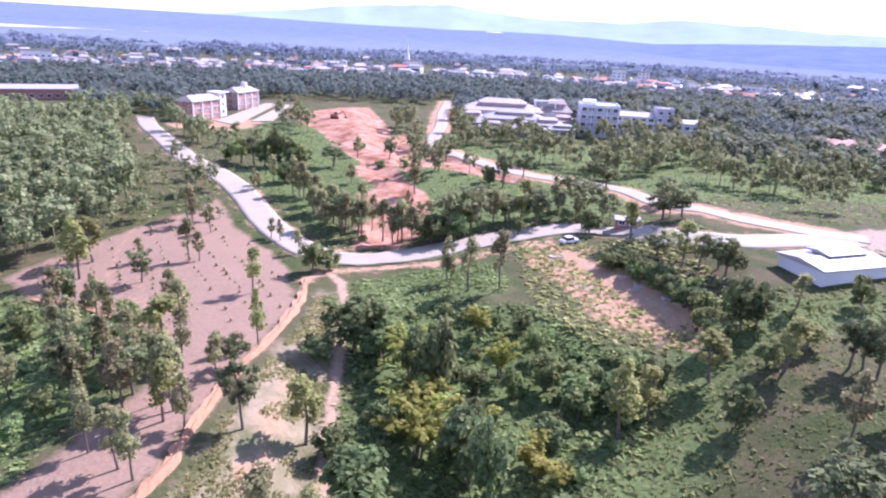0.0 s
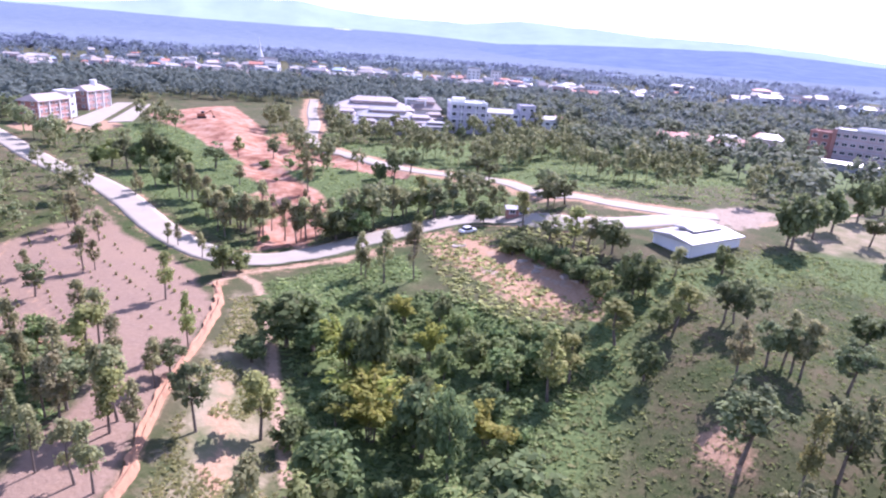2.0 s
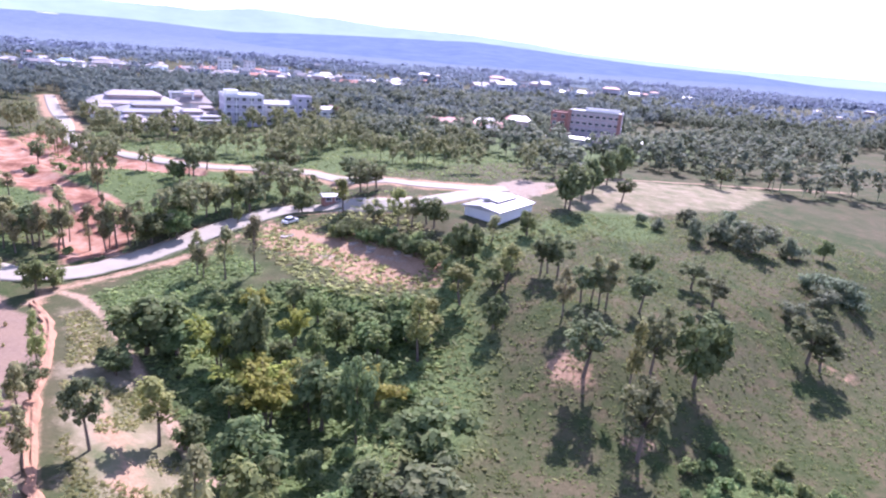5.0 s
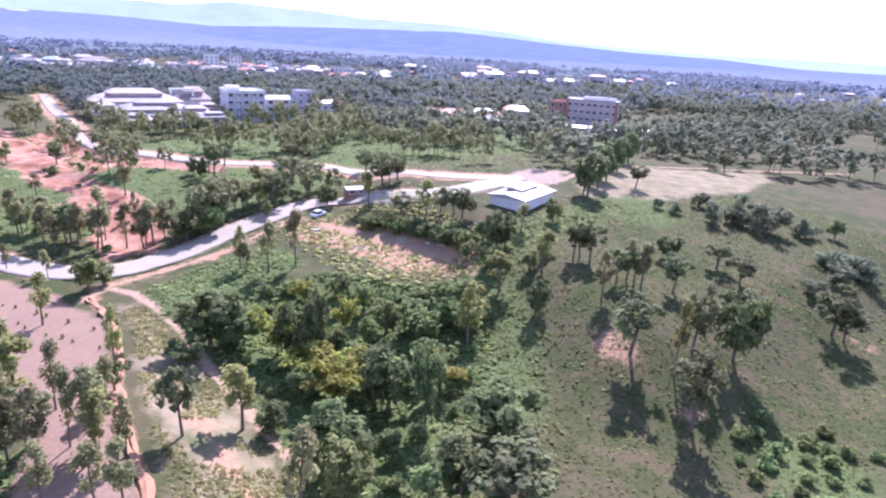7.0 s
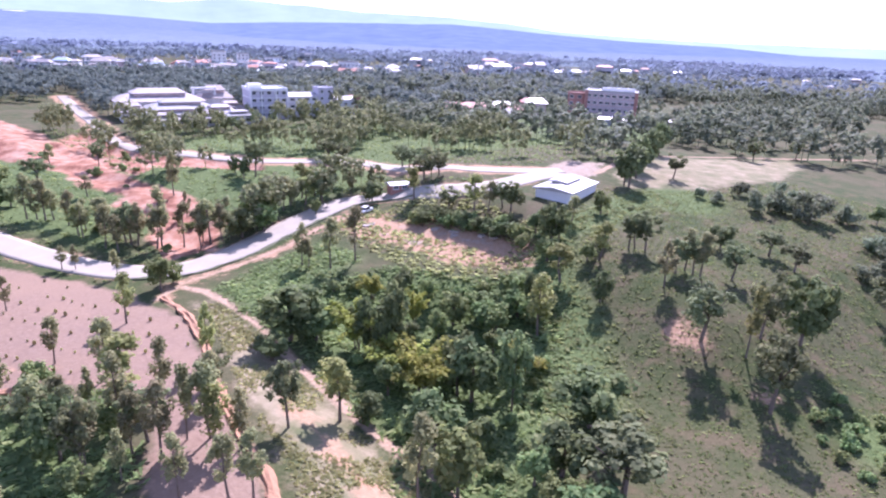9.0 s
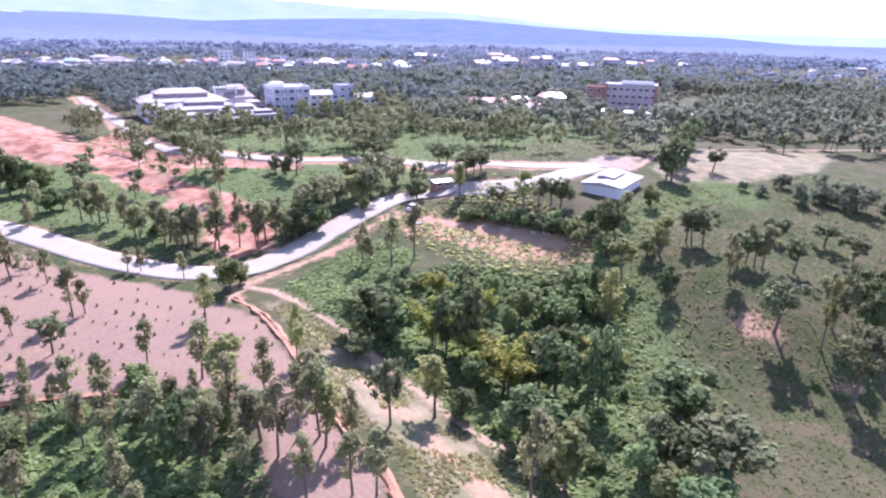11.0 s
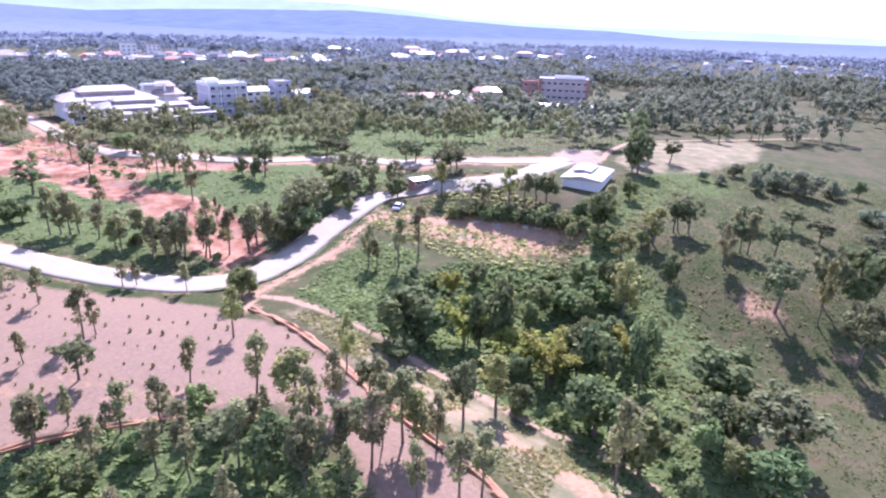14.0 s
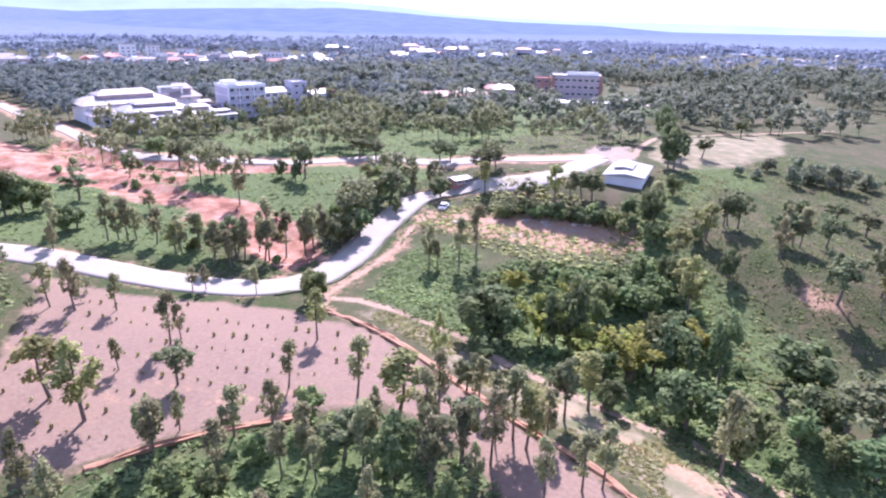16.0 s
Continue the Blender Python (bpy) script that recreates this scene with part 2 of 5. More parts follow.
def ground_material():
    m, n, l, b = material("soil_and_grass")
    p = world_pos(n)
    fine, mid, broad = noise_tex(n, l, 1.6, 5, 0.7, p), noise_tex(n, l, 0.22, 5, 0.65, p), noise_tex(n, l, 0.035, 4, 0.6, p)
    grass = ramp(n, l, fine, ((0.32, (0.03, 0.046, 0.013)), (0.5, (0.06, 0.076, 0.025)), (0.68, (0.112, 0.108, 0.048))))
    dry = ramp(n, l, mid, ((0.38, (0.032, 0.056, 0.016)), (0.5, (0.064, 0.072, 0.03)), (0.62, (0.145, 0.1, 0.064))))
    c = mixed(n, l, 0.5, grass, dry)
    c = mixed(n, l, ramp(n, l, broad, ((0.42, (0, 0, 0)), (0.62, (0.55, 0.55, 0.55)))), c, (0.115, 0.095, 0.056))
    wob = maths(n, l, "MULTIPLY", maths(n, l, "SUBTRACT", mid, 0.5), 7.0)
    wob2 = maths(n, l, "MULTIPLY", maths(n, l, "SUBTRACT", fine, 0.5), 2.5)
    wob = maths(n, l, "ADD", wob, wob2)

    def lay(c, attr, color, soft=1.2, wobble=1.0):
        a = n.new("ShaderNodeAttribute")
        a.attribute_name = attr
        v = maths(n, l, "ADD", a.outputs["Fac"], maths(n, l, "MULTIPLY", wob, wobble))
        v = maths(n, l, "DIVIDE", v, soft, True)
        return mixed(n, l, v, c, color)

    soil = ramp(n, l, fine, ((0.25, (0.19, 0.125, 0.09)), (0.55, (0.235, 0.165, 0.12)), (0.8, (0.305, 0.22, 0.165))))
    soil = mixed(n, l, ramp(n, l, broad, ((0.38, (0.55, 0.55, 0.55)), (0.55, (0, 0, 0)))), soil, (0.27, 0.185, 0.125))
    soil = mixed(n, l, ramp(n, l, mid, ((0.35, (0, 0, 0)), (0.7, (0.5, 0.5, 0.5)))), soil, (0.27, 0.185, 0.122))
    orange = ramp(n, l, fine, ((0.25, (0.27, 0.165, 0.095)), (0.75, (0.42, 0.275, 0.175))))
    red = ramp(n, l, mid, ((0.36, (0.2, 0.088, 0.055)), (0.47, (0.32, 0.16, 0.1)), (0.62, (0.41, 0.255, 0.18))))
    pale = ramp(n, l, fine, ((0.3, (0.22, 0.165, 0.115)), (0.7, (0.39, 0.315, 0.245))))
    path = ramp(n, l, fine, ((0.3, (0.29, 0.195, 0.125)), (0.7, (0.42, 0.305, 0.21))))
    tan = ramp(n, l, mid, ((0.3, (0.13, 0.14, 0.065)), (0.5, (0.22, 0.19, 0.11)), (0.7, (0.32, 0.26, 0.175))))
    bright = ramp(n, l, fine, ((0.3, (0.05, 0.08, 0.026)), (0.7, (0.135, 0.175, 0.062))))
    c = lay(c, "lush", bright, 5.0)
    c = lay(c, "plot", tan, 3.0)
    c = lay(c, "bare", orange, 2.0, 1.6)
    c = lay(c, "field", soil, 1.5, 0.6)
    c = lay(c, "red", red, 1.5, 0.8)
    c = lay(c, "pale", pale, 1.6, 1.7)
    c = lay(c, "edge", orange, 0.8, 0.25)
    c = lay(c, "track", path, 0.7, 0.2)
    l.new(c, b.inputs["Base Color"])
    b.inputs["Roughness"].default_value = 0.95
    b.inputs["Specular IOR Level"].default_value = 0.1
    bump(n, l, b, fine, 0.6, 0.25)
    return m


SOIL = ground_material()
CONCRETE = plain("pale_concrete_road", (0.33, 0.29, 0.225), 0.85, 0.8, 0.15, 0.05, 0, 0.22)
BARK = plain("grey_brown_bark", (0.17, 0.13, 0.1), 0.9, 4, 0.4, 0.4)
LEAF_TEAK = leaf_material("teak_leaves", (0.14, 0.15, 0.072), (0.31, 0.315, 0.15), (0.44, 0.395, 0.2), 0.54)
LEAF_BUSH = leaf_material("bush_leaves", (0.11, 0.165, 0.065), (0.24, 0.315, 0.115), (0.34, 0.35, 0.145), 0.52)
LEAF_DARK = leaf_material("dark_leaves", (0.085, 0.11, 0.054), (0.185, 0.22, 0.1), (0.28, 0.285, 0.14), 0.48)
LEAF_BAMBOO = leaf_material("bamboo_leaves", (0.17, 0.19, 0.045), (0.33, 0.35, 0.085), (0.42, 0.39, 0.11), 0.55)
LEAF_ORCHARD = leaf_material("orchard_leaves", (0.09, 0.115, 0.062), (0.2, 0.24, 0.13), (0.3, 0.31, 0.2), 0.45)
LEAF_PALE = leaf_material("pale_teak_leaves", (0.15, 0.17, 0.06), (0.33, 0.36, 0.13), (0.44, 0.42, 0.17), 0.55)
LEAF_LUSH = leaf_material("lush_leaves", (0.075, 0.125, 0.05), (0.16, 0.235, 0.09), (0.26, 0.29, 0.12), 0.5)
LEAF_TALL = leaf_material("tall_tree_leaves", (0.09, 0.13, 0.06), (0.18, 0.225, 0.095), (0.25, 0.27, 0.12), 0.45)
LEAF_VINE = leaf_material("creeper_leaves", (0.07, 0.1, 0.045), (0.16, 0.205, 0.08), (0.27, 0.285, 0.12), 0.45)
LEAF_WOOD = leaf_material("woodland_leaves", (0.145, 0.17, 0.08), (0.25, 0.28, 0.13), (0.34, 0.32, 0.17), 0.45, 1.0)
# the next four have haze painted into the leaf colour: bluer copies for farther woods
LEAF_FAR_HAZED = leaf_material("haze_tinted_far_leaves", (0.1, 0.13, 0.115), (0.145, 0.18, 0.155), (0.185, 0.21, 0.175), 0.5, 0.7)
LEAF_HAZE = leaf_material("haze_tinted_town_leaves", (0.16, 0.2, 0.235), (0.19, 0.235, 0.265), (0.215, 0.26, 0.29), 0.7, 0.4)
LEAF_DISTANT_HAZED = leaf_material("haze_tinted_distant_leaves", (0.16, 0.2, 0.255), (0.18, 0.22, 0.28), (0.205, 0.245, 0.305), 0.7, 0.3)
LEAF_RIGHT_HAZED = leaf_material("haze_tinted_campus_leaves", (0.12, 0.15, 0.095), (0.2, 0.24, 0.15), (0.27, 0.275, 0.18), 0.45, 1.0)
LEAF_DRY = leaf_material("dry_scrub_blades", (0.22, 0.24, 0.09), (0.36, 0.36, 0.15), (0.44, 0.38, 0.2), 0.65, 0.7)
LEAF_GRASS = leaf_material("grass_blades", (0.12, 0.165, 0.055), (0.21, 0.25, 0.09), (0.28, 0.265, 0.12), 0.65, 0.8)
WHITE_ROOF = plain("white_metal_roof", (0.37, 0.35, 0.335), 0.4, 0.6, 0.08, 0.02, 0, 0.12)
GREY_ROOF = plain("pale_pinkish_roof_tiles", (0.42, 0.365, 0.345), 0.6, 0.8, 0.15, 0.05)
BROWN_ROOF = plain("grey_brown_roof_tiles", (0.36, 0.3, 0.27), 0.7, 0.8, 0.2, 0.05)
RED_ROOF = plain("red_clay_roof", (0.5, 0.2, 0.14), 0.7, 0.8, 0.2, 0.05)
WALL_WHITE = plain("white_plaster", (0.74, 0.73, 0.72), 0.8, 0.7, 0.1, 0.03, 0, 0.2)
WALL_LILAC = plain("grey_lilac_plaster", (0.5, 0.47, 0.53), 0.8, 0.7, 0.1, 0.03, 0, 0.2)
WALL_BRICK = plain("red_brown_brick_wall", (0.4, 0.2, 0.16), 0.85, 0.9, 0.25, 0.05)
WALL_PINK = plain("pinkish_plaster", (0.55, 0.42, 0.4), 0.85, 0.9, 0.2, 0.05)
WALL_GREY = plain("grey_plaster", (0.42, 0.41, 0.42), 0.85, 0.9, 0.2, 0.05)
GLASS, _n, _l, _b = material("dark_window_glass")
_b.inputs["Base Color"].default_value, _b.inputs["Roughness"].default_value = (0.03, 0.035, 0.045, 1), 0.12


# ---- mesh helpers ----
def mesh_from(name, verts, faces, mat):
    me = bpy.data.meshes.new(name)
    me.from_pydata([tuple(v) for v in verts], [], [tuple(f) for f in faces])
    me.materials.append(mat)
    me.update()
    return me


def quad_mesh(name, verts, mat):
    """A mesh of loose quads from an array (n, 4, 3)."""
    v = np.asarray(verts, np.float32).reshape(-1, 3)
    q = len(v) // 4
    me = bpy.data.meshes.new(name)
    me.vertices.add(len(v))
    me.vertices.foreach_set("co", v.ravel())
    me.loops.add(4 * q)
    me.loops.foreach_set("vertex_index", np.arange(4 * q, dtype=np.int32))
    me.polygons.add(q)
    me.polygons.foreach_set("loop_start", np.arange(0, 4 * q, 4, dtype=np.int32))
    me.materials.append(mat)
    me.update(calc_edges=True)
    return me


def part(name, bm, mat, parent, label=""):
    me = bpy.data.meshes.new(name)
    bm.to_mesh(me)
    bm.free()
    me.materials.append(mat)
    ob = new(name, me)
    ob.parent = parent
    return tagged(ob, label)


def add_box(bm, cx, cy, z0, sx_, sy_, sz_, turn=0.0):
    r = bmesh.ops.create_cube(bm, size=1)
    m = Matrix.Translation((cx, cy, z0 + sz_ / 2)) @ Matrix.Rotation(turn, 4, "Z") @ Matrix.Diagonal((sx_, sy_, sz_, 1))
    bmesh.ops.transform(bm, matrix=m, verts=r["verts"])
    return r["verts"]


def box(cx, cy, z0, sx_, sy_, sz_, turn=0.0):
    bm = bmesh.new()
    add_box(bm, cx, cy, z0, sx_, sy_, sz_, turn)
    return bm


def resample(pts, step):
    """Points along a smooth line through pts."""
    p = np.array(pts, float)
    q = np.vstack([2 * p[0] - p[1], p, 2 * p[-1] - p[-2]])
    out = []
    for i in range(1, len(q) - 2):
        n = max(2, int(np.hypot(*(q[i + 1] - q[i])) / step))
        for k in range(n):
            s = k / n
            out.append(0.5 * (2 * q[i] + (q[i + 1] - q[i - 1]) * s + (2 * q[i - 1] - 5 * q[i] + 4 * q[i + 1] - q[i + 2]) * s * s
                              + (3 * q[i] - q[i - 1] - 3 * q[i + 1] + q[i + 2]) * s ** 3))
    out.append(p[-1])
    return np.array(out)


def strip(name, pts, half, mat, lift, thick, wobble=0.0):
    """A slab that follows the ground along a line."""
    c = resample(pts, 2.0)
    t = np.gradient(c, axis=0)
    t /= np.linalg.norm(t, axis=1)[:, None]
    nrm = np.stack([-t[:, 1], t[:, 0]], 1)
    rng = np.random.default_rng(5)
    rows, cols = len(c), 7
    verts, faces = [], []
    for k in range(cols):
        u = -1 + 2 * k / (cols - 1)
        w = half + (rng.normal(0, wobble, rows) if k in (0, cols - 1) else 0)
        q = c + nrm * (u * w)[:, None] if np.ndim(w) else c + nrm * (u * w)
        z = height(q[:, 0], q[:, 1]) + lift
        verts += [(a, b_, d) for (a, b_), d in zip(q, z)]
    top = len(verts)
    for k in (0, cols - 1):
        verts += [(v[0], v[1], v[2] - thick) for v in verts[k * rows:(k + 1) * rows]]
    for k in range(cols - 1):
        for i in range(rows - 1):
            faces.append((k * rows + i, (k + 1) * rows + i, (k + 1) * rows + i + 1, k * rows + i + 1)[::-1])
    for i in range(rows - 1):
        faces.append((i, i + 1, top + i + 1, top + i)[::-1])
        a = (cols - 1) * rows
        faces.append((a + i, top + rows + i, top + rows + i + 1, a + i + 1)[::-1])
    me = mesh_from(name, verts, faces, mat)
    for poly in me.polygons:
        poly.use_smooth = True
    return new(name, me)


def bank(pts, half, tall, mat, label):
    """A low earth bank with an uneven crest and a steep side."""
    c = resample(pts, 0.8)
    t = np.gradient(c, axis=0)
    t /= np.linalg.norm(t, axis=1)[:, None]
    nrm = np.stack([-t[:, 1], t[:, 0]], 1)
    rows, prof = len(c), ((-1.0, -0.25), (-0.45, 0.75), (0.0, 1.0), (0.5, 0.7), (1.0, 0.95), (1.15, -0.3))
    verts, faces = [], []
    for k, (u, v) in enumerate(prof):
        for i in range(rows):
            w = 1 + 0.8 * noise.noise(Vector((i * 0.37, k * 0.9, half))) + 0.4 * noise.noise(Vector((i * 0.11, 7, half)))
            q = c[i] + nrm[i] * u * half * w
            verts.append((q[0], q[1], ground_at(*q) + tall * v * w))
    for k in range(len(prof) - 1):
        for i in range(rows - 1):
            faces.append((k * rows + i, k * rows + i + 1, (k + 1) * rows + i + 1, (k + 1) * rows + i))
    return tagged(new("earth_bank", mesh_from("earth_bank", verts, faces, mat)), label, "earth bank", kind="structure")


# ---- ground, one sheet ----
def graded(lo, hi, step, out, n_out):
    mid = np.arange(lo, hi + step, step)
    g = np.linspace(0, 1, n_out + 1)[1:] ** 2.2
    return np.concatenate([(lo - g * (lo + out))[::-1], mid, mid[-1] + g * (out - mid[-1])])


def build_ground():
    xs, ys = graded(-120, 215, 1.1, 4700, 46), graded(12, 350, 1.1, 4700, 46)
    X, Y = np.meshgrid(xs, ys)
    Z = height(X, Y)
    nx, ny = len(xs), len(ys)
    v = np.stack([X, Y, Z], -1).reshape(-1, 3).astype(np.float32)
    i = np.arange(nx * ny, dtype=np.int32).reshape(ny, nx)
    f = np.stack([i[:-1, :-1], i[:-1, 1:], i[1:, 1:], i[1:, :-1]], -1).reshape(-1, 4)
    me = bpy.data.meshes.new("ground")
    me.vertices.add(len(v))
    me.vertices.foreach_set("co", v.ravel())
    me.loops.add(f.size)
    me.loops.foreach_set("vertex_index", f.ravel())
    me.polygons.add(len(f))
    me.polygons.foreach_set("loop_start", np.arange(0, f.size, 4, dtype=np.int32))
    me.polygons.foreach_set("use_smooth", np.ones(len(f), bool))
    me.update(calc_edges=True)
    x, y = v[:, 0].astype(float), v[:, 1].astype(float)
    layers = {
        "field": inside(FIELD, x, y),
        "red": np.maximum.reduce([inside(p, x, y) for p in (TERRACE, RED_CUT, RED_CUT_EAST)]),
        "pale": np.maximum.reduce([inside(RUIN, x, y) - 1.6, inside(RUIN_STRIP, x, y), inside(FORECOURT, x, y) - 1]),
        "bare": np.maximum.reduce([inside(GRASS_STRIP, x, y) - 5.2, 20 - np.hypot(x + 92, y - 272), 2 - dist_line(SIDE_TRACK, x, y), inside(CLEARING, x, y) + 0.3,
                                   4.6 - dist_line(ROAD, x, y), 6.5 - dist_line(UPPER_ROAD, x, y), 9 - np.hypot(x - 34, y - 106), 3.2 - np.hypot(x - 38.9, y - 48.6), 1.6 - np.hypot(x - 37.0, y - 34.0), 2.2 - np.hypot(x - 82.6, y - 30.7)]),
        "plot": np.maximum(inside(PLOT, x, y), inside(GRASS_STRIP, x, y) - 0.3),
        "lush": np.maximum(inside(RAVINE, x, y) + 3, np.maximum.reduce([inside(LAWN, x, y), inside(LUSH_SLOPE, x, y) + 2, inside(THICKET, x, y) + 4, 8 - dist_line(GREEN_EDGE, x, y), 9 - np.hypot(x - 41, y - 19), inside([(-90, 300), (-40, 160), (-10, 130), (60, 150), (110, 160), (260, 150), (300, 330), (100, 280), (20, 250)], x, y) - 2, inside(NEAR_WOOD, x, y), 13 - np.hypot(x - 92, y - 85)])),
        "edge": np.maximum.reduce([0.9 - dist_line(BERM, x, y), 0.8 - dist_line(CROSS_BERM, x, y), 0.6 - dist_line(LEFT_TRACK, x, y), 0.5 - dist_line(FIELD_LINE, x, y)]),
        "track": np.maximum.reduce([1.15 - dist_line(TRAIL, x, y), 0.8 - dist_line(SIDE_TRACK, x, y), 1.3 - dist_line(FAR_TRACK, x, y)]),
    }
    for key, val in layers.items():
        a = me.attributes.new(key, "FLOAT", "POINT")
        a.data.foreach_set("value", np.clip(val, -30, 30).astype(np.float32))
    me.materials.append(SOIL)
    ob = new("ground", me)
    tagged(ob, "rolling ground of dry grass, pink soil and red earth", "ground", kind="structure")


build_ground()
tagged(strip("road", ROAD, 3.7, CONCRETE, 0.1, 0.3, 0.1), "winding pale concrete road with dusty edges", "road", kind="structure")
tagged(strip("road", UPPER_ROAD, 2.8, CONCRETE, 0.1, 0.3, 0.1), "pale concrete road climbing past the red earth bank", "road", kind="structure")


CLAY = plain("orange_clay", (0.4, 0.215, 0.12), 0.95, 1.5, 0.35, 0.5, 0, 0.3)
bank(BERM[::-1], 0.7, 0.42, CLAY, "long orange clay bank along the field's edge")
bank(CROSS_BERM[::-1], 0.6, 0.36, CLAY, "orange clay bank across the field")
bank([(x + 4.2 * dx, y + 4.2 * dy) for (x, y), (dx, dy) in zip(ROAD[8:15], ((-0.3, -0.95), (0, -1), (0.4, -0.9), (0.5, -0.85), (0.45, -0.9), (0.2, -0.98), (0, -1)))], 0.35, 0.3, plain("dark_scrubby_verge", (0.12, 0.13, 0.06), 0.95, 2, 0.4, 0.5),
     "dark grassy verge bank beside the road")


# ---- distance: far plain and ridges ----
def glowing_far_material(name, a, b2, scale, glow):
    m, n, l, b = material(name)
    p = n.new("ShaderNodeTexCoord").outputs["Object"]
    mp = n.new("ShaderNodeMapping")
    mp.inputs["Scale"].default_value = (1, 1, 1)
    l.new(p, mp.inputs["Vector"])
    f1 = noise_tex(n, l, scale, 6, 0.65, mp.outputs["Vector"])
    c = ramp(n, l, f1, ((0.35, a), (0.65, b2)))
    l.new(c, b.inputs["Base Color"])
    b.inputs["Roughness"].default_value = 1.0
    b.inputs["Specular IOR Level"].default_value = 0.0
    # the surface emits its own colour as well: a backdrop glow without a lamp
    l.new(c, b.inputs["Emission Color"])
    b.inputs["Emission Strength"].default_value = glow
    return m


def ridge(name, radius, az0, az1, top, seed, mat, label, rough=0.25, depth=500, slope=1.3):
    """A far hill line: a strip of slope with an uneven crest; top gives the crest's height by azimuth."""
    n = 260
    az = np.radians(np.linspace(az0, az1, n))
    crest = np.array([top(math.degrees(a)) for a in az])
    for k, a in enumerate(az):
        crest[k] *= 1 + rough * noise.fractal(Vector((a * 14 + seed, seed, 0)), 0.9, 2.0, 5)
    verts, faces, rows = [], [], 9
    for j in range(rows):
        s = j / (rows - 1)
        rr = radius - depth * (1 - s)
        for k, a in enumerate(az):
            w = 1 + 0.12 * noise.fractal(Vector((a * 20, s * 3, seed)), 1, 2, 4) if 0 < j < rows - 1 else 1
            verts.append((rr * math.sin(a), rr * math.cos(a), -15 + (crest[k] + 15) * s ** slope * w))
    for j in range(rows - 1):
        for k in range(n - 1):
            q = j * n + k
            faces.append((q, q + 1, q + n + 1, q + n))
    me = mesh_from(name, verts, faces, mat)
    for poly in me.polygons:
        poly.use_smooth = True
    return tagged(new(name, me), label, "backdrop", kind="structure")


def smooth_down(a, b, v):
    return 1 - smooth(b, a, v)


# no haze is modelled: its blue is painted into both ridges, which also glow
FAR_RIDGE = glowing_far_material("haze_blue_far_ridge", (0.215, 0.28, 0.48), (0.25, 0.32, 0.53), 0.004, 0.28)
NEAR_RIDGE = glowing_far_material("haze_blue_wooded_ridge", (0.092, 0.125, 0.2), (0.125, 0.162, 0.248), 0.012, 0.18)


def plain_material():
    """Distant woods and fields; haze is painted in as blue growing with distance."""
    m, n, l, b = material("haze_tinted_plain")
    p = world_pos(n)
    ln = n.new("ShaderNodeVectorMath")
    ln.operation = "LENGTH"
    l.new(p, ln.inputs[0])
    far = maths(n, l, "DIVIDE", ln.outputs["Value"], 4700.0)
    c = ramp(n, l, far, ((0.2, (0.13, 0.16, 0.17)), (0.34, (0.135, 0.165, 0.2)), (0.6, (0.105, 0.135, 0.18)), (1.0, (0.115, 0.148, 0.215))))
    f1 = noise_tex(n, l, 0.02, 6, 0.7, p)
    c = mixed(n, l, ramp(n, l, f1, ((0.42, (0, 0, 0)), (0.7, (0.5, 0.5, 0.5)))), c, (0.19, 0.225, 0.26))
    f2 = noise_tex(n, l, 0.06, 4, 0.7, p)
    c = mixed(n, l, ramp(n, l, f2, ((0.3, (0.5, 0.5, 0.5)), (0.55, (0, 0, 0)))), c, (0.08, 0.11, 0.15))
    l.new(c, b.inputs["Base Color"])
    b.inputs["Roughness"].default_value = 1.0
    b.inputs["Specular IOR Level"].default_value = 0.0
    # the plain emits some of its colour too, standing in for lit haze
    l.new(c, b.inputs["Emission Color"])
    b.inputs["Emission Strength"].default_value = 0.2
    return m


FAR_PLAIN = plain_material()


def bumpy(pairs):
    xs_, ys_ = zip(*pairs)
    return lambda a: float(np.interp(a, xs_, ys_))


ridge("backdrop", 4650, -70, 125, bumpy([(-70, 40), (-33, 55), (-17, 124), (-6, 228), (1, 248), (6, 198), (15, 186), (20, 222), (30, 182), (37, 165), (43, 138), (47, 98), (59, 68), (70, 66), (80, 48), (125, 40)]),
      3.1, FAR_RIDGE, "far mountain ridge tinted pale haze blue", 0.06, 900)
ridge("backdrop", 3900, 8, 90, bumpy([(8, 25), (16, 55), (24, 84), (34, 101), (38, 107), (44, 84), (48, 67), (54, 48), (60, 40), (66, 14), (71, 2), (90, -10)]), 7.7, NEAR_RIDGE, "long wooded ridge beyond the plain, tinted haze blue", 0.04, 2300, 0.75)


def far_plain():
    n, rings = 120, 16
    az = np.radians(np.linspace(-75, 130, n))
    rr = np.geomspace(960, 4680, rings)
    verts = [(r_ * math.sin(a), r_ * math.cos(a), (7 if j == 0 else 12.5) + 100 * ((r_ - 960) / 3720) ** 2 * float(smooth_down(40, 5, math.degrees(a)))) for j, r_ in enumerate(rr) for a in az]
    faces = [(j * n + k, (j + 1) * n + k, (j + 1) * n + k + 1, j * n + k + 1)[::-1] for j in range(rings - 1) for k in range(n - 1)]
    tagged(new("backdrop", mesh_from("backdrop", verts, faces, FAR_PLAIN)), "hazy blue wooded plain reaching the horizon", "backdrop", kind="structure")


far_plain()


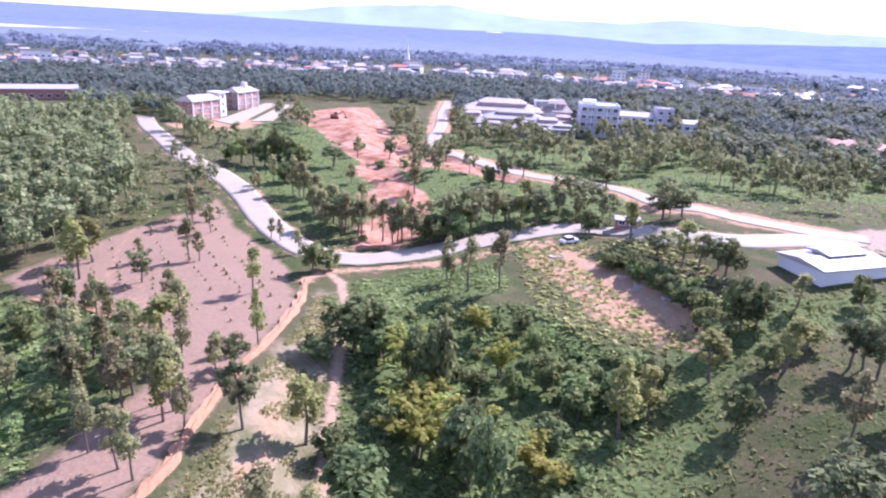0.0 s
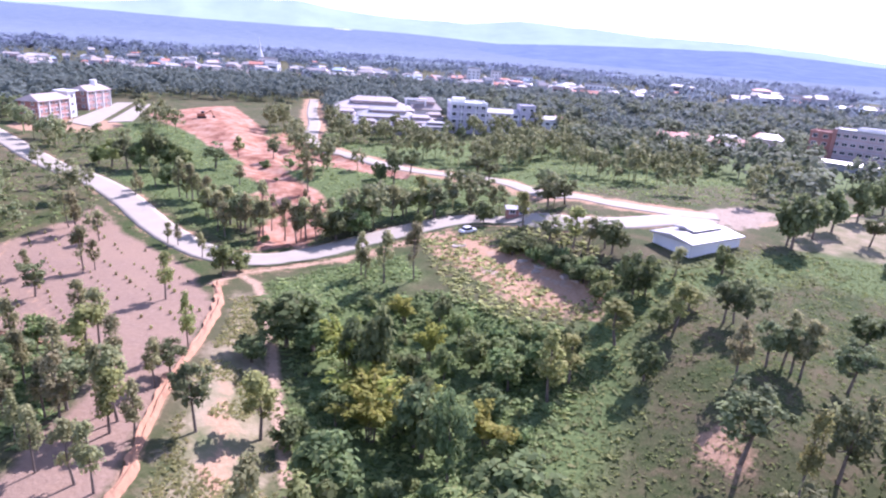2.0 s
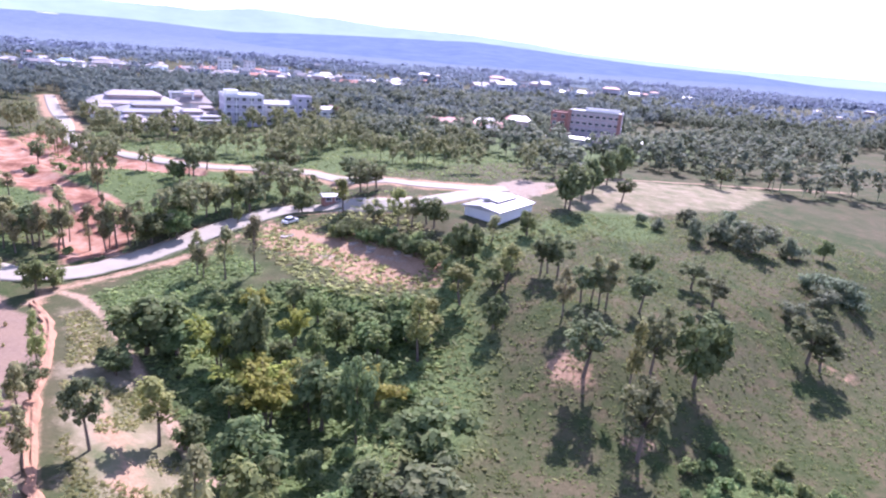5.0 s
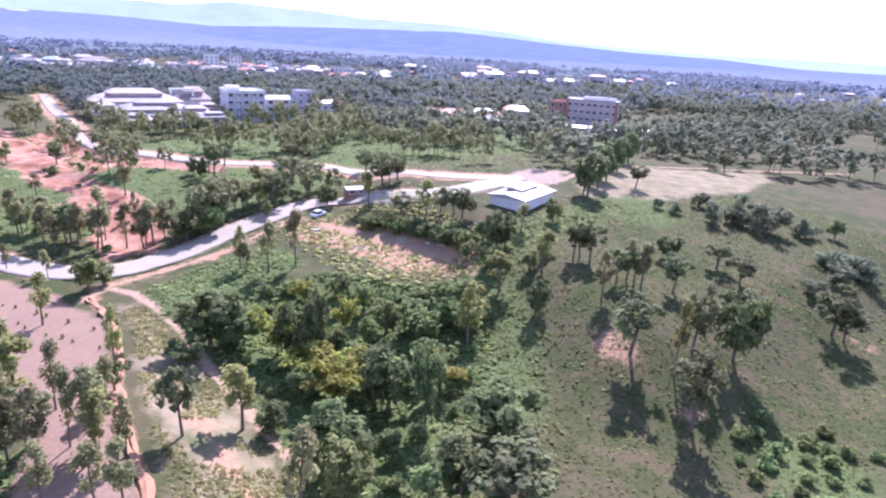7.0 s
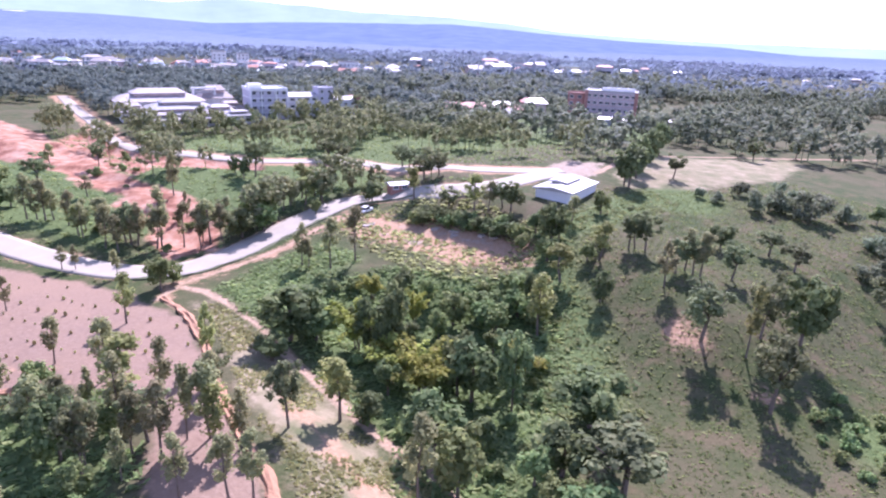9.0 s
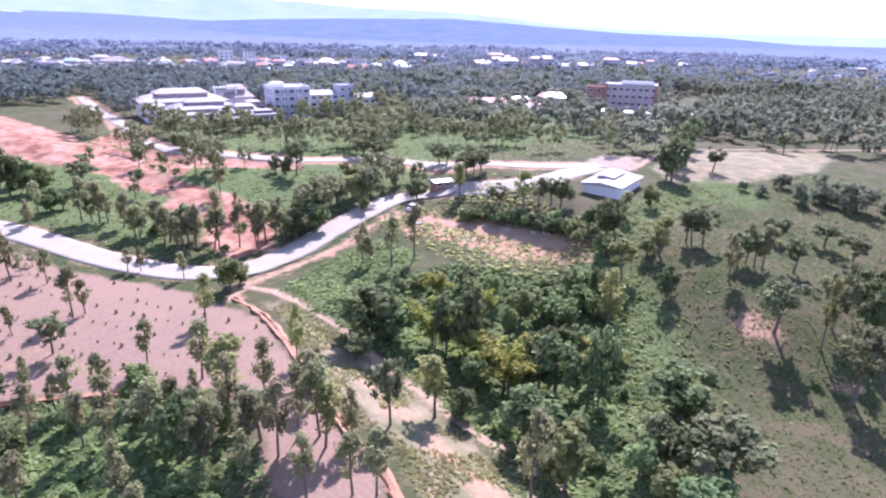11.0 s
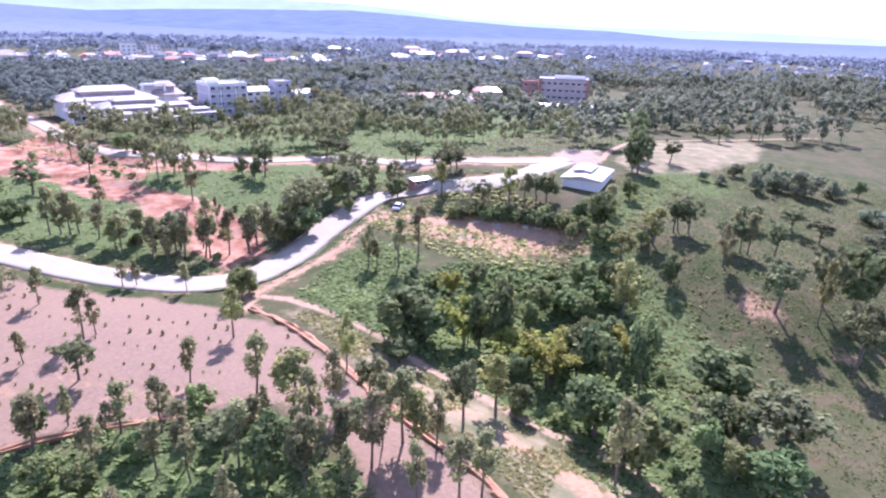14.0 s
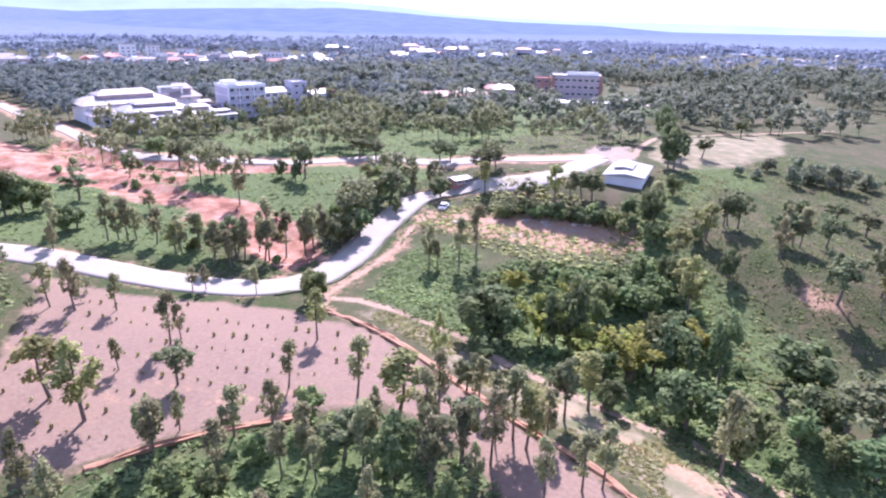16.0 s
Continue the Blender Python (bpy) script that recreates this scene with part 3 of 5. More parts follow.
# ---- trees ----
def leaf_quads(rng, centres, size, n, spread, up=0.25):
    """n loose leaf sprays round each of the clump centres (k, 4: x, y, z, radius)."""
    out = []
    for cx, cy, cz, cr in centres:
        d = rng.normal(size=(n, 3))
        d /= np.linalg.norm(d, axis=1)[:, None]
        rad = cr * rng.uniform(0.15, 1.15, n)[:, None] ** 0.7
        c = np.array([cx, cy, cz]) + d * rad * np.array([1, 1, spread])
        nrm = d + rng.normal(0, 0.5, (n, 3)) + [0, 0, up + 0.35]
        nrm /= np.linalg.norm(nrm, axis=1)[:, None]
        a = np.cross(nrm, rng.normal(size=(n, 3)))
        a /= np.linalg.norm(a, axis=1)[:, None]
        b = np.cross(nrm, a)
        s = size * rng.uniform(0.6, 1.3, (n, 1))
        a, b = a * s, b * s * rng.uniform(0.5, 0.9, (n, 1))
        out.append(np.stack([c - a, c - b * 0.8, c + a, c + b], 1))
    return np.concatenate(out)


def limb(verts, faces, p, q, r0, r1, sides=6, bend=None):
    p, q = Vector(p), Vector(q)
    mid = (p + q) / 2 + (bend or Vector((0, 0, 0)))
    base = len(verts)
    ax = (q - p).normalized()
    u = ax.orthogonal().normalized()
    w = ax.cross(u)
    for c, r_ in ((p, r0), (mid, (r0 + r1) / 2), (q, r1)):
        for k in range(sides):
            a = 2 * math.pi * k / sides
            verts.append(c + (u * math.cos(a) + w * math.sin(a)) * r_)
    for j in range(2):
        for k in range(sides):
            k2 = (k + 1) % sides
            faces.append((base + j * sides + k, base + j * sides + k2, base + (j + 1) * sides + k2, base + (j + 1) * sides + k))


def tree_shape(kind, seed, detail=1.0):
    """Trunk mesh data and leaf sprays of one tree of a kind, about its base."""
    rng = np.random.default_rng(seed)
    v, f = [], []
    if kind == "teak":
        hgt = rng.uniform(7.5, 9.5)
        lean = Vector((rng.normal(0, 0.25), rng.normal(0, 0.25), 0))
        limb(v, f, (0, 0, -0.3), Vector((0, 0, hgt * 0.86)) + lean, 0.17, 0.05, 7, Vector((rng.normal(0, 0.12), rng.normal(0, 0.12), 0)))
        cl = []
        for k in range(22):
            s = rng.uniform(0.38, 1.0)
            rr = (1.55 * (1 - abs(s - 0.66) * 1.7)) * rng.uniform(0.3, 1.0)
            a = rng.uniform(0, 6.28)
            c = lean * s + Vector((rr * math.cos(a), rr * math.sin(a), hgt * s))
            if k < 7:
                limb(v, f, lean * s * 0.8 + Vector((0, 0, hgt * s * 0.82)), c, 0.05, 0.02, 4)
            cl.append((*c, rng.uniform(0.45, 0.85)))
        cl.append((*(lean + Vector((0, 0, hgt * 0.97))), 0.7))
        leaves = leaf_quads(rng, cl, 0.24, int(42 * detail), 1.25, 0.3)
    elif kind == "spread":
        hgt = rng.uniform(8.5, 10.5)
        fork = Vector((rng.normal(0, 0.3), rng.normal(0, 0.3), hgt * 0.38))
        limb(v, f, (0, 0, -0.3), fork, 0.24, 0.16, 7)
        cl = []
        for k in range(34):
            d = rng.normal(size=3)
            d /= np.linalg.norm(d)
            rr = rng.uniform(0.35, 1.0)
            c = Vector((d[0] * 2.9 * rr, d[1] * 2.9 * rr, hgt * 0.62 + d[2] * hgt * 0.34 * rr))
            if k < 10:
                limb(v, f, fork, c, 0.09, 0.03, 5, Vector((0, 0, -0.2)))
            cl.append((*c, rng.uniform(0.55, 0.95)))
        leaves = leaf_quads(rng, cl, 0.29, int(46 * detail), 0.85, 0.3)
    elif kind == "round":
        hgt = rng.uniform(5.0, 7.0)
        limb(v, f, (0, 0, -0.3), (0.1, 0, hgt * 0.5), 0.2, 0.1, 6)
        cl = []
        for k in range(28):
            d = rng.normal(size=3)
            d /= np.linalg.norm(d)
            rr = rng.uniform(0.4, 1.0)
            c = Vector((d[0] * 2.1 * rr, d[1] * 2.1 * rr, hgt * 0.55 + d[2] * hgt * 0.38 * rr))
            if k < 6:
                limb(v, f, (0, 0, hgt * 0.3), c, 0.08, 0.03, 4)
            cl.append((*c, rng.uniform(0.5, 0.95)))
        leaves = leaf_quads(rng, cl, 0.28, int(54 * detail), 0.9, 0.35)
    elif kind == "orchard":
        hgt = rng.uniform(3.6, 4.6)
        limb(v, f, (0, 0, -0.2), (0, 0, 1.5), 0.16, 0.1, 6)
        cl = []
        for k in range(14):
            a, rr = rng.uniform(0, 6.28), 1.75 * rng.uniform(0.1, 1) ** 0.5
            c = Vector((rr * math.cos(a), rr * math.sin(a), 0.7 + (hgt - 1.3) * rng.uniform(0.05, 1) * (1 - 0.12 * rr)))
            if k < 6:
                limb(v, f, (0, 0, 1.3), c, 0.06, 0.03, 4)
            cl.append((*c, rng.uniform(0.7, 1.0)))
        leaves = leaf_quads(rng, cl, 0.24, int(85 * detail), 0.9, 0.4)
    elif kind == "bamboo":
        cl, leaves = [], []
        for k in range(16):
            a, rr = rng.uniform(0, 6.28), rng.uniform(1.2, 3.0)
            hgt = rng.uniform(5.0, 8.0)
            p = Vector((0.3 * math.cos(a), 0.3 * math.sin(a), -0.2))
            q = Vector((rr * math.cos(a), rr * math.sin(a), hgt - 0.35 * rr))
            limb(v, f, p, q, 0.05, 0.02, 4, Vector((-0.35 * rr * math.cos(a), -0.35 * rr * math.sin(a), 0.6)))
            for s in np.linspace(0.45, 1.08, 6):
                c = p.lerp(q, s) + Vector((-0.3 * rr * math.cos(a), -0.3 * rr * math.sin(a), 0.5)) * (4 * s * (1 - s))
                c.z -= 1.3 * max(0, s - 0.8) * 2
                cl.append((*c, 0.55))
        leaves = leaf_quads(rng, cl, 0.3, int(15 * detail), 0.8, 0.1)
    else:  # bush
        cl = []
        for k in range(7):
            a, rr = rng.uniform(0, 6.28), rng.uniform(0, 1.0)
            c = Vector((rr * math.cos(a), rr * math.sin(a), rng.uniform(0.4, 1.5)))
            limb(v, f, (0, 0, -0.2), c, 0.04, 0.02, 4)
            cl.append((*c, rng.uniform(0.5, 0.8)))
        leaves = leaf_quads(rng, cl, 0.25, int(60 * detail), 0.8, 0.4)
    return v, f, leaves


# name, leaves, label, growth form, natural height and crown width
KINDS = {
    "teak": ("teak_tree", LEAF_TEAK, "slender young teak tree with a narrow olive crown", "teak", 9.2, 3.3),
    "pale": ("teak_tree", LEAF_PALE, "young teak tree with pale yellow-green leaves", "teak", 9.2, 3.3),
    "spread": ("broadleaf_tree", LEAF_DARK, "dark broadleaf tree with forked trunk and open crown", "spread", 9.8, 5.7),
    "round": ("round_tree", LEAF_BUSH, "dense leafy green tree with a low round crown", "round", 6.3, 4.9),
    "dome": ("broad_tree", LEAF_LUSH, "broad bright green tree with a dense domed crown", "round", 6.3, 4.9),
    "tall": ("tall_tree", LEAF_TALL, "tall bright green tree with dense upright crown", "round", 6.3, 4.9),
    "vine": ("vine_tree", LEAF_VINE, "tall dark green tree hung with creepers", "round", 6.3, 4.9),
    "orchard": ("orchard_tree", LEAF_ORCHARD, "low grey-green orchard tree with a domed crown", "orchard", 4.4, 5.6),
    "bamboo": ("bamboo_clump", LEAF_BAMBOO, "yellow-green bamboo clump with arching culms", "bamboo", 7.4, 5.8),
    "bush": ("shrub", LEAF_BUSH, "low leafy green shrub on rough grass", "bush", 2.2, 2.8),
}
TREES = {}


def tree_model(kind, variant, detail=1.0):
    key = (kind, variant)
    if key not in TREES:
        form = KINDS[kind][3]
        v, f, leaves = tree_shape(form, 100 + 17 * variant + len(form), detail)
        crown = quad_mesh("crown", leaves, KINDS[kind][1])
        if form == "bamboo":
            stems = [mesh_from("culm", v[i:i + 12], [tuple(k - i for k in q) for q in f if i <= q[0] < i + 12], BARK) for i in range(0, len(v), 12)]
        else:
            stems = [mesh_from("trunk", v, f, BARK)]
        TREES[key] = (stems, crown)
    return TREES[key]


tree_rng = np.random.default_rng(11)


def plant(kind, x, y, size=1.0, variant=None, label="", group="", tall=1.0):
    variant = int(tree_rng.integers(0, 5)) if variant is None else variant
    stems, crown = tree_model(kind, variant)
    name, _, text = KINDS[kind][:3]
    base = new(name)
    base.matrix_basis = Matrix.LocRotScale((x, y, ground_at(x, y)), Euler((0, 0, tree_rng.uniform(0, 6.28))),
                                           Vector((size, size, size * tall * tree_rng.uniform(0.92, 1.1))))
    for nm, me in [("culm" if kind == "bamboo" else "trunk", q) for q in stems] + [("crown", crown)]:
        ob = new(nm, me)
        ob.parent = base
    return tagged(base, label or text, "tree" if kind != "bush" else "shrub", group or name.replace("_", " ") + "s")


def grow(kind, x, y, tall, wide):
    """A tree of a given height and crown width."""
    high, broad = KINDS[kind][4:]
    plant(kind, x, y, wide / broad, tall=tall / high * broad / wide)


# single trees whose places can be told: x, y, height
FIELD_TEAKS = [(-34.9, 56.8, 6.5), (-34.6, 64, 9), (-45.8, 115.2, 8.8), (-44, 115.5, 6), (-40.5, 93.1, 7.2), (-32, 130.3, 4.8), (-54.3, 95.5, 5),
               (-26.5, 122.9, 5.2), (-54, 113.2, 5.2), (-58.6, 93.1, 8.5), (-51.9, 134.6, 9), (-54.4, 137.9, 8), (-47, 131, 6.8)]
STRIP_TEAKS = [(-29.1, 65, 9.5), (-26.8, 61.9, 7.2), (-28.8, 53.5, 7.8), (-26.4, 72.3, 7), (-36.9, 71.3, 8), (-36.9, 66.4, 8), (-13.9, 46.1, 10.5),
               (-47.9, 78.8, 8.2), (-44.7, 73.5, 8.2), (-31.6, 74.4, 8)]
ROAD_TEAKS = [(-10.5, 137.2, 10), (-3.7, 132.9, 8), (-13.5, 142.3, 7.5), (-42.9, 169.7, 8.2), (-26.6, 150.9, 7), (-25.1, 139.7, 9.5), (-23.3, 136.7,
               8.5), (-7.1, 135.4, 8.6), (7.3, 104.9, 10.2), (12.9, 105.2, 10), (3.5, 109.4, 8.2), (4.1, 107.7, 6.2), (34.6, 144.6, 6.5), (40.7, 144.4, 6.5)]
for x, y, s in FIELD_TEAKS + STRIP_TEAKS + ROAD_TEAKS:
    plant("teak", x, y, s / 8.6)
PICKED = []


def grow_all(kind, places):
    for x, y, tall, wide in places:
        PICKED.append((x, y))
        grow(kind, x, y, tall, wide)


# x, y, height, crown width
# meadow
grow_all("spread", [(38.8, 46.1, 10.2, 7.6), (34.4, 32.5, 11.9, 7), (46.9, 41, 11.8, 5.6), (73.9, 48.8, 5.3, 5.8), (54.2, 71.6, 7.7, 4.7), (55.8, 71.3, 7.7,
    4.5), (56.3, 69.3, 8.3, 5.1), (52.7, 60.1, 7.8, 4.6), (55, 58.1, 7.6, 4.2), (59.4, 53.1, 8.3, 5.1), (78.5, 33.6, 9.2, 7.5), (79.4, 31.8,
    6.3, 5.9), (77.1, 55.3, 5.8, 5.8), (50.7, 103.9, 7, 5.1), (43.6, 114.8, 5.7, 5.3)])
grow_all("pale", [(40.9, 39.9, 11.6, 3), (46.4, 72.3, 7.9, 4.7), (37.9, 73.9, 8, 5.4), (46.1, 108.4, 9.2, 4.9), (51.3, 76.4, 4, 4.5)])
grow_all("vine", [(52.4, 37.3, 12.7, 8.5), (71.7, 62.5, 5.8, 5.7), (37, 64, 7.7, 4.3), (46.2, 84.4, 9.9, 6), (48.5, 84.4, 7.1, 4.6), (50.9, 101.3, 8, 6.1),
    (47.9, 90.4, 6.1, 4.8)])
grow_all("teak", [(46.4, 58.1, 8.5, 3.4), (55.1, 59.9, 7.7, 3.8), (55.4, 56.9, 8, 3.8), (55.9, 87.8, 5.9, 3.2), (48, 105.6, 6.9, 3.9)])
grow_all("round", [(41.5, 80.9, 5.2, 5.1), (65.4, 87.8, 5.1, 5.1), (45, 74, 4.5, 3.9)])
# ravine
grow_all("spread", [(5.3, 34.3, 10.2, 10)])
grow_all("pale", [(24.1, 65.9, 10.2, 4.9), (28.6, 69.1, 7.2, 4.5), (-13.5, 63.8, 9.3, 4.8)])
grow_all("vine", [(2, 40.3, 8.8, 7.7), (30.1, 72.5, 7.2, 4.5), (1.8, 76.2, 15, 6.6), (-0.7, 77.5, 11.8, 5.5), (5.6, 60.4, 12.7, 8.1), (5.1, 63, 10.4, 6.2),
    (7.2, 54, 12.3, 4.8), (-10.1, 62.3, 5.8, 4.7)])
grow_all("dome", [(12.1, 44.7, 8.2, 10.8), (-2.4, 32.6, 6.7, 7), (-6.1, 53.3, 10.7, 9.1), (-10.4, 84.7, 10.7, 10.8), (-6.5, 83.8, 7.8, 8.1)])
grow_all("bamboo", [(-1.7, 79.6, 8.5, 7.3), (-0.2, 70.3, 6.7, 8.4), (-0.2, 64.4, 7.9, 9), (13.4, 59.5, 5.8, 6.5), (0.3, 73.6, 5.4, 6.3), (6, 66.2, 5.9, 7.2)])
grow_all("round", [(-8.9, 45.6, 11.1, 7), (21.3, 75.5, 6.6, 6.2), (17.3, 79.4, 6.6, 6.2), (26.4, 73, 6.6, 6.4), (28.2, 76.8, 6.5, 5.7), (22.3, 78, 5.3, 6),
    (20.7, 72.1, 5.7, 5.7)])
# field and grass strip
grow_all("spread", [(-25.1, 75.5, 6.1, 4.1), (-35, 67.6, 7.4, 5.1), (-50.1, 104.3, 6.9, 4.6), (-44.5, 76.8, 6.2, 5.8), (-41.7, 66.1, 9.6, 4.4), (-20.6, 63.3,
    10.3, 4.6)])
grow_all("pale", [(-23.7, 81.9, 8.8, 2.6), (-29.8, 101.1, 7.5, 3.5), (-29.5, 62.9, 7.6, 3.8), (-35.4, 77.6, 9, 5.7), (-61.4, 105.1, 11.1, 5.3)])
grow_all("vine", [(-15.2, 80.5, 4.8, 5.5), (-57.8, 95, 7.7, 3.7), (-43.1, 70.1, 9.1, 5.1)])
grow_all("teak", [(-31.4, 65.9, 9.1, 2.3), (-30.8, 54.8, 7.2, 3.1), (-35.8, 84.8, 9.8, 3.5), (-50.5, 89.8, 7, 3.2)])
# orchard and forecourt side
grow_all("spread", [(108, 97.7, 7.7, 5.5), (169.2, 106.5, 7.7, 5.9), (193.9, 103.4, 6.9, 6)])
grow_all("vine", [(120.6, 51.6, 6.2, 4)])
grow_all("tall", [(88.8, 97.9, 14, 8.6), (89.3, 99.8, 11.3, 6.6), (107.3, 107.1, 13, 7.6), (98.3, 102.8, 11.8, 6.3), (122.1, 114.8, 11.6, 7.2)])
grow_all("orchard", [(98.5, 83.7, 2.9, 4.1), (98.4, 79.2, 3.4, 5), (110, 79.7, 4.7, 6.2), (101, 70.5, 6, 7.2), (106.1, 68.3, 5.5, 6.8), (121.2, 75.1, 3.6, 5.5),
    (107.8, 61.1, 6.9, 11.4), (122.1, 64.4, 3.3, 7.3), (114.6, 55.6, 4.8, 8.1), (102.6, 45, 3.9, 7.7), (108.2, 41.9, 4.2, 8.5), (98.3, 41.1,
    4.5, 8.8), (106.1, 38.5, 4.6, 8.4), (87.3, 40.8, 3.9, 6.2), (113.7, 67.2, 4.8, 6.1), (107.2, 67.5, 4.2, 7.1)])
# between the two roads
grow_all("spread", [(182.8, 120.1, 5.2, 5.9), (-13.9, 203, 9.1, 4.5), (-30.3, 192.7, 7.9, 7.8), (-22.8, 143.8, 7.2, 6.3), (-53.8, 190.3, 10, 6.5), (26.5, 183,
    8.3, 5.5), (18.9, 146.4, 7.1, 5.6), (25.1, 142.4, 8.7, 6.6), (17.9, 145.4, 7.4, 6.5), (-20.2, 140, 9.9, 5.5), (19.5, 171.2, 11.4, 6.1),
    (4.4, 212.5, 9.2, 7.2), (46.7, 180.1, 6.7, 7.6), (49.2, 175.2, 6.7, 6.4), (60.8, 159.1, 7.4, 6.6), (51.4, 135.2, 7.3, 7.3), (54.7, 132.9,
    6.4, 6.1), (59.3, 153.7, 6.7, 5.7)])
grow_all("pale", [(-62.7, 112.5, 9.2, 5.7), (-28.4, 148.5, 6.7, 3.7), (-58.5, 192.7, 8.4, 7), (22.9, 149.2, 8.6, 4.5), (26.4, 148.8, 8.6, 5.1), (21, 143.7,
    7.7, 5.7), (41.9, 126.3, 8.6, 4.5)])
grow_all("vine", [(-46.4, 189.9, 12.2, 7.1), (-42.6, 191.5, 11.6, 6.8), (9.3, 139.5, 9.5, 6.1), (15.8, 170.2, 7.8, 4.1), (0.5, 132.4, 8.9, 7.8), (35.7, 135.9,
    7.5, 5.8), (15.8, 176.5, 6, 3.9), (-40.4, 171.8, 7, 5.8), (-37.9, 172.7, 5.8, 5.3)])
grow_all("teak", [(-6, 133.6, 8.8, 5.1), (-15.2, 136, 12.1, 4.1), (-25, 210.3, 8, 3.5), (-22.3, 172.7, 4.7, 3.5), (-36, 161.7, 10, 3.7), (-32.8, 159.9, 8.9,
    4.2), (-45.3, 163.8, 5.2, 2.5), (-34.1, 131, 4.6, 2.3), (-20.8, 141.9, 7, 4), (-18.1, 142.7, 6.7, 4.1), (14.6, 142.4, 9.6, 4.3), (19.7,
    176.3, 9.2, 3), (-8, 133.5, 10.1, 3.9), (-16.2, 136.1, 8.8, 4.2), (-19.3, 138.5, 9.6, 4.2), (-23.2, 148.9, 8.7, 5.2), (-5.4, 151.1, 7, 2.2),
    (-46.1, 161.6, 5.9, 2.2), (-34.2, 160.9, 6.5, 3.6), (-31.2, 159.6, 7.8, 3.6)])
grow_all("teak", [(-29.2, 155, 8.3, 3.5), (-27.8, 147.3, 7.5, 3.3), (-4.5, 164.3, 10.3, 3.8), (1.9, 187.6, 5.5, 3.4)])
grow_all("round", [(-50.5, 190, 11.2, 6.5), (-39, 189.8, 10.1, 6.4), (-62.7, 196.3, 7.2, 6), (6, 138.9, 8.5, 6.8), (3.3, 138.5, 6.1, 6), (5.9, 228.8, 6.5,
    7.1), (5.5, 132.3, 8.4, 6.6), (-43.7, 199.7, 6.4, 6.7)])
grow_all("tall", [(139.7, 123.9, 14.1, 8.7)])
for x, y, s in ((-21.7, 112.6, 6.6), (-19, 114.9, 5.6), (19.8, 135.6, 3.5)):
    plant("round", x, y, s / 6)

belt_rng = np.random.default_rng(31)
for k in range(18):
    x, y = belt_rng.uniform(-26, 8), belt_rng.uniform(130, 240)
    if float(dist_line(ROAD, np.array([x]), np.array([y]))[0]) > 5 and float(dist_line(UPPER_ROAD, np.array([x]), np.array([y]))[0]) > 5:
        plant("bush", x, y, belt_rng.uniform(0.6, 1.3))
# trees before the assembly hall
for k in range(12):
    x, y = belt_rng.uniform(2, 66), belt_rng.uniform(248, 272)
    if float(dist_line(UPPER_ROAD, np.array([x]), np.array([y]))[0]) > 6:
        plant("spread" if k % 3 else "teak", x, y, belt_rng.uniform(0.6, 0.8))


# ---- scattered woods ----
def scatter(rng, n, x0, x1, y0, y1, test, gap):
    """Random places with a smallest gap, where test(x, y) holds."""
    x, y = rng.uniform(x0, x1, n), rng.uniform(y0, y1, n)
    keep = test(x, y)
    pts, cells = [], {}
    for a, b in zip(x[keep], y[keep]):
        key = (int(a // gap), int(b // gap))
        if any((a - p) ** 2 + (b - q) ** 2 < gap * gap for i in (-1, 0, 1) for j in (-1, 0, 1) for p, q in cells.get((key[0] + i, key[1] + j), ())):
            continue
        cells.setdefault(key, []).append((a, b))
        pts.append((a, b))
    return pts


def noise_mask(x, y, size):
    return np.array([noise.noise(Vector((a / size, b / size, 0.5))) for a, b in zip(np.atleast_1d(x), np.atleast_1d(y))])


def clear(x, y, road=5.0):
    return (dist_line(ROAD, x, y) > road) & (dist_line(UPPER_ROAD, x, y) > road + 2) & (dist_line(UPPER_ROAD, x, y + 7) > road + 2)


def wood(name, pts, shapes, mat, sizes, seed, label):
    """Many trees joined into one object."""
    rng = np.random.default_rng(seed)
    out = []
    p = np.array(pts)
    zs = height(p[:, 0], p[:, 1])
    for (x, y), z in zip(pts, zs):
        q = shapes[rng.integers(0, len(shapes))]
        a, s = rng.uniform(0, 6.28), rng.uniform(*sizes)
        c, d = math.cos(a), math.sin(a)
        m = np.array([[c, -d, 0], [d, c, 0], [0, 0, rng.uniform(0.9, 1.15)]]) * s
        out.append(q @ m.T + [x, y, z])
    ob = new(name, quad_mesh(name, np.concatenate(out), mat))
    return tagged(ob, label, "trees", kind="stuff")


def wood_shape(seed, hgt, rad, clumps, per, leaf, up=0.35):
    rng = np.random.default_rng(seed)
    cl = []
    for k in range(clumps):
        a, rr, s = rng.uniform(0, 6.28), rad * rng.uniform(0.1, 1) ** 0.6, rng.uniform(0.35, 0.95)
        cl.append((rr * math.cos(a), rr * math.sin(a), hgt * s, rad * rng.uniform(0.35, 0.55)))
    q = leaf_quads(rng, cl, leaf, per, 0.95, up)
    t = 0.16
    trunk = np.array([[(-t, 0, -0.5), (t, 0, -0.5), (t * 0.6, 0, hgt * 0.6), (-t * 0.6, 0, hgt * 0.6)],
                      [(0, -t, -0.5), (0, t, -0.5), (0, t * 0.6, hgt * 0.6), (0, -t * 0.6, hgt * 0.6)]])
    return np.concatenate([q, trunk])


MID = [wood_shape(s, 8.5, 2.3, 16, 22, 0.46, 0.7) for s in range(7)]
LOW = [wood_shape(20 + s, 8.5, 2.9, 11, 14, 0.75, 1.2) for s in range(7)]
FAR = [wood_shape(40 + s, 9.5, 4.8, 9, 10, 1.25, 1.6) for s in range(6)]
wr = np.random.default_rng(23)
OPEN = [FIELD, TERRACE, FORECOURT, PLOT, CAR_PARK, RUIN]


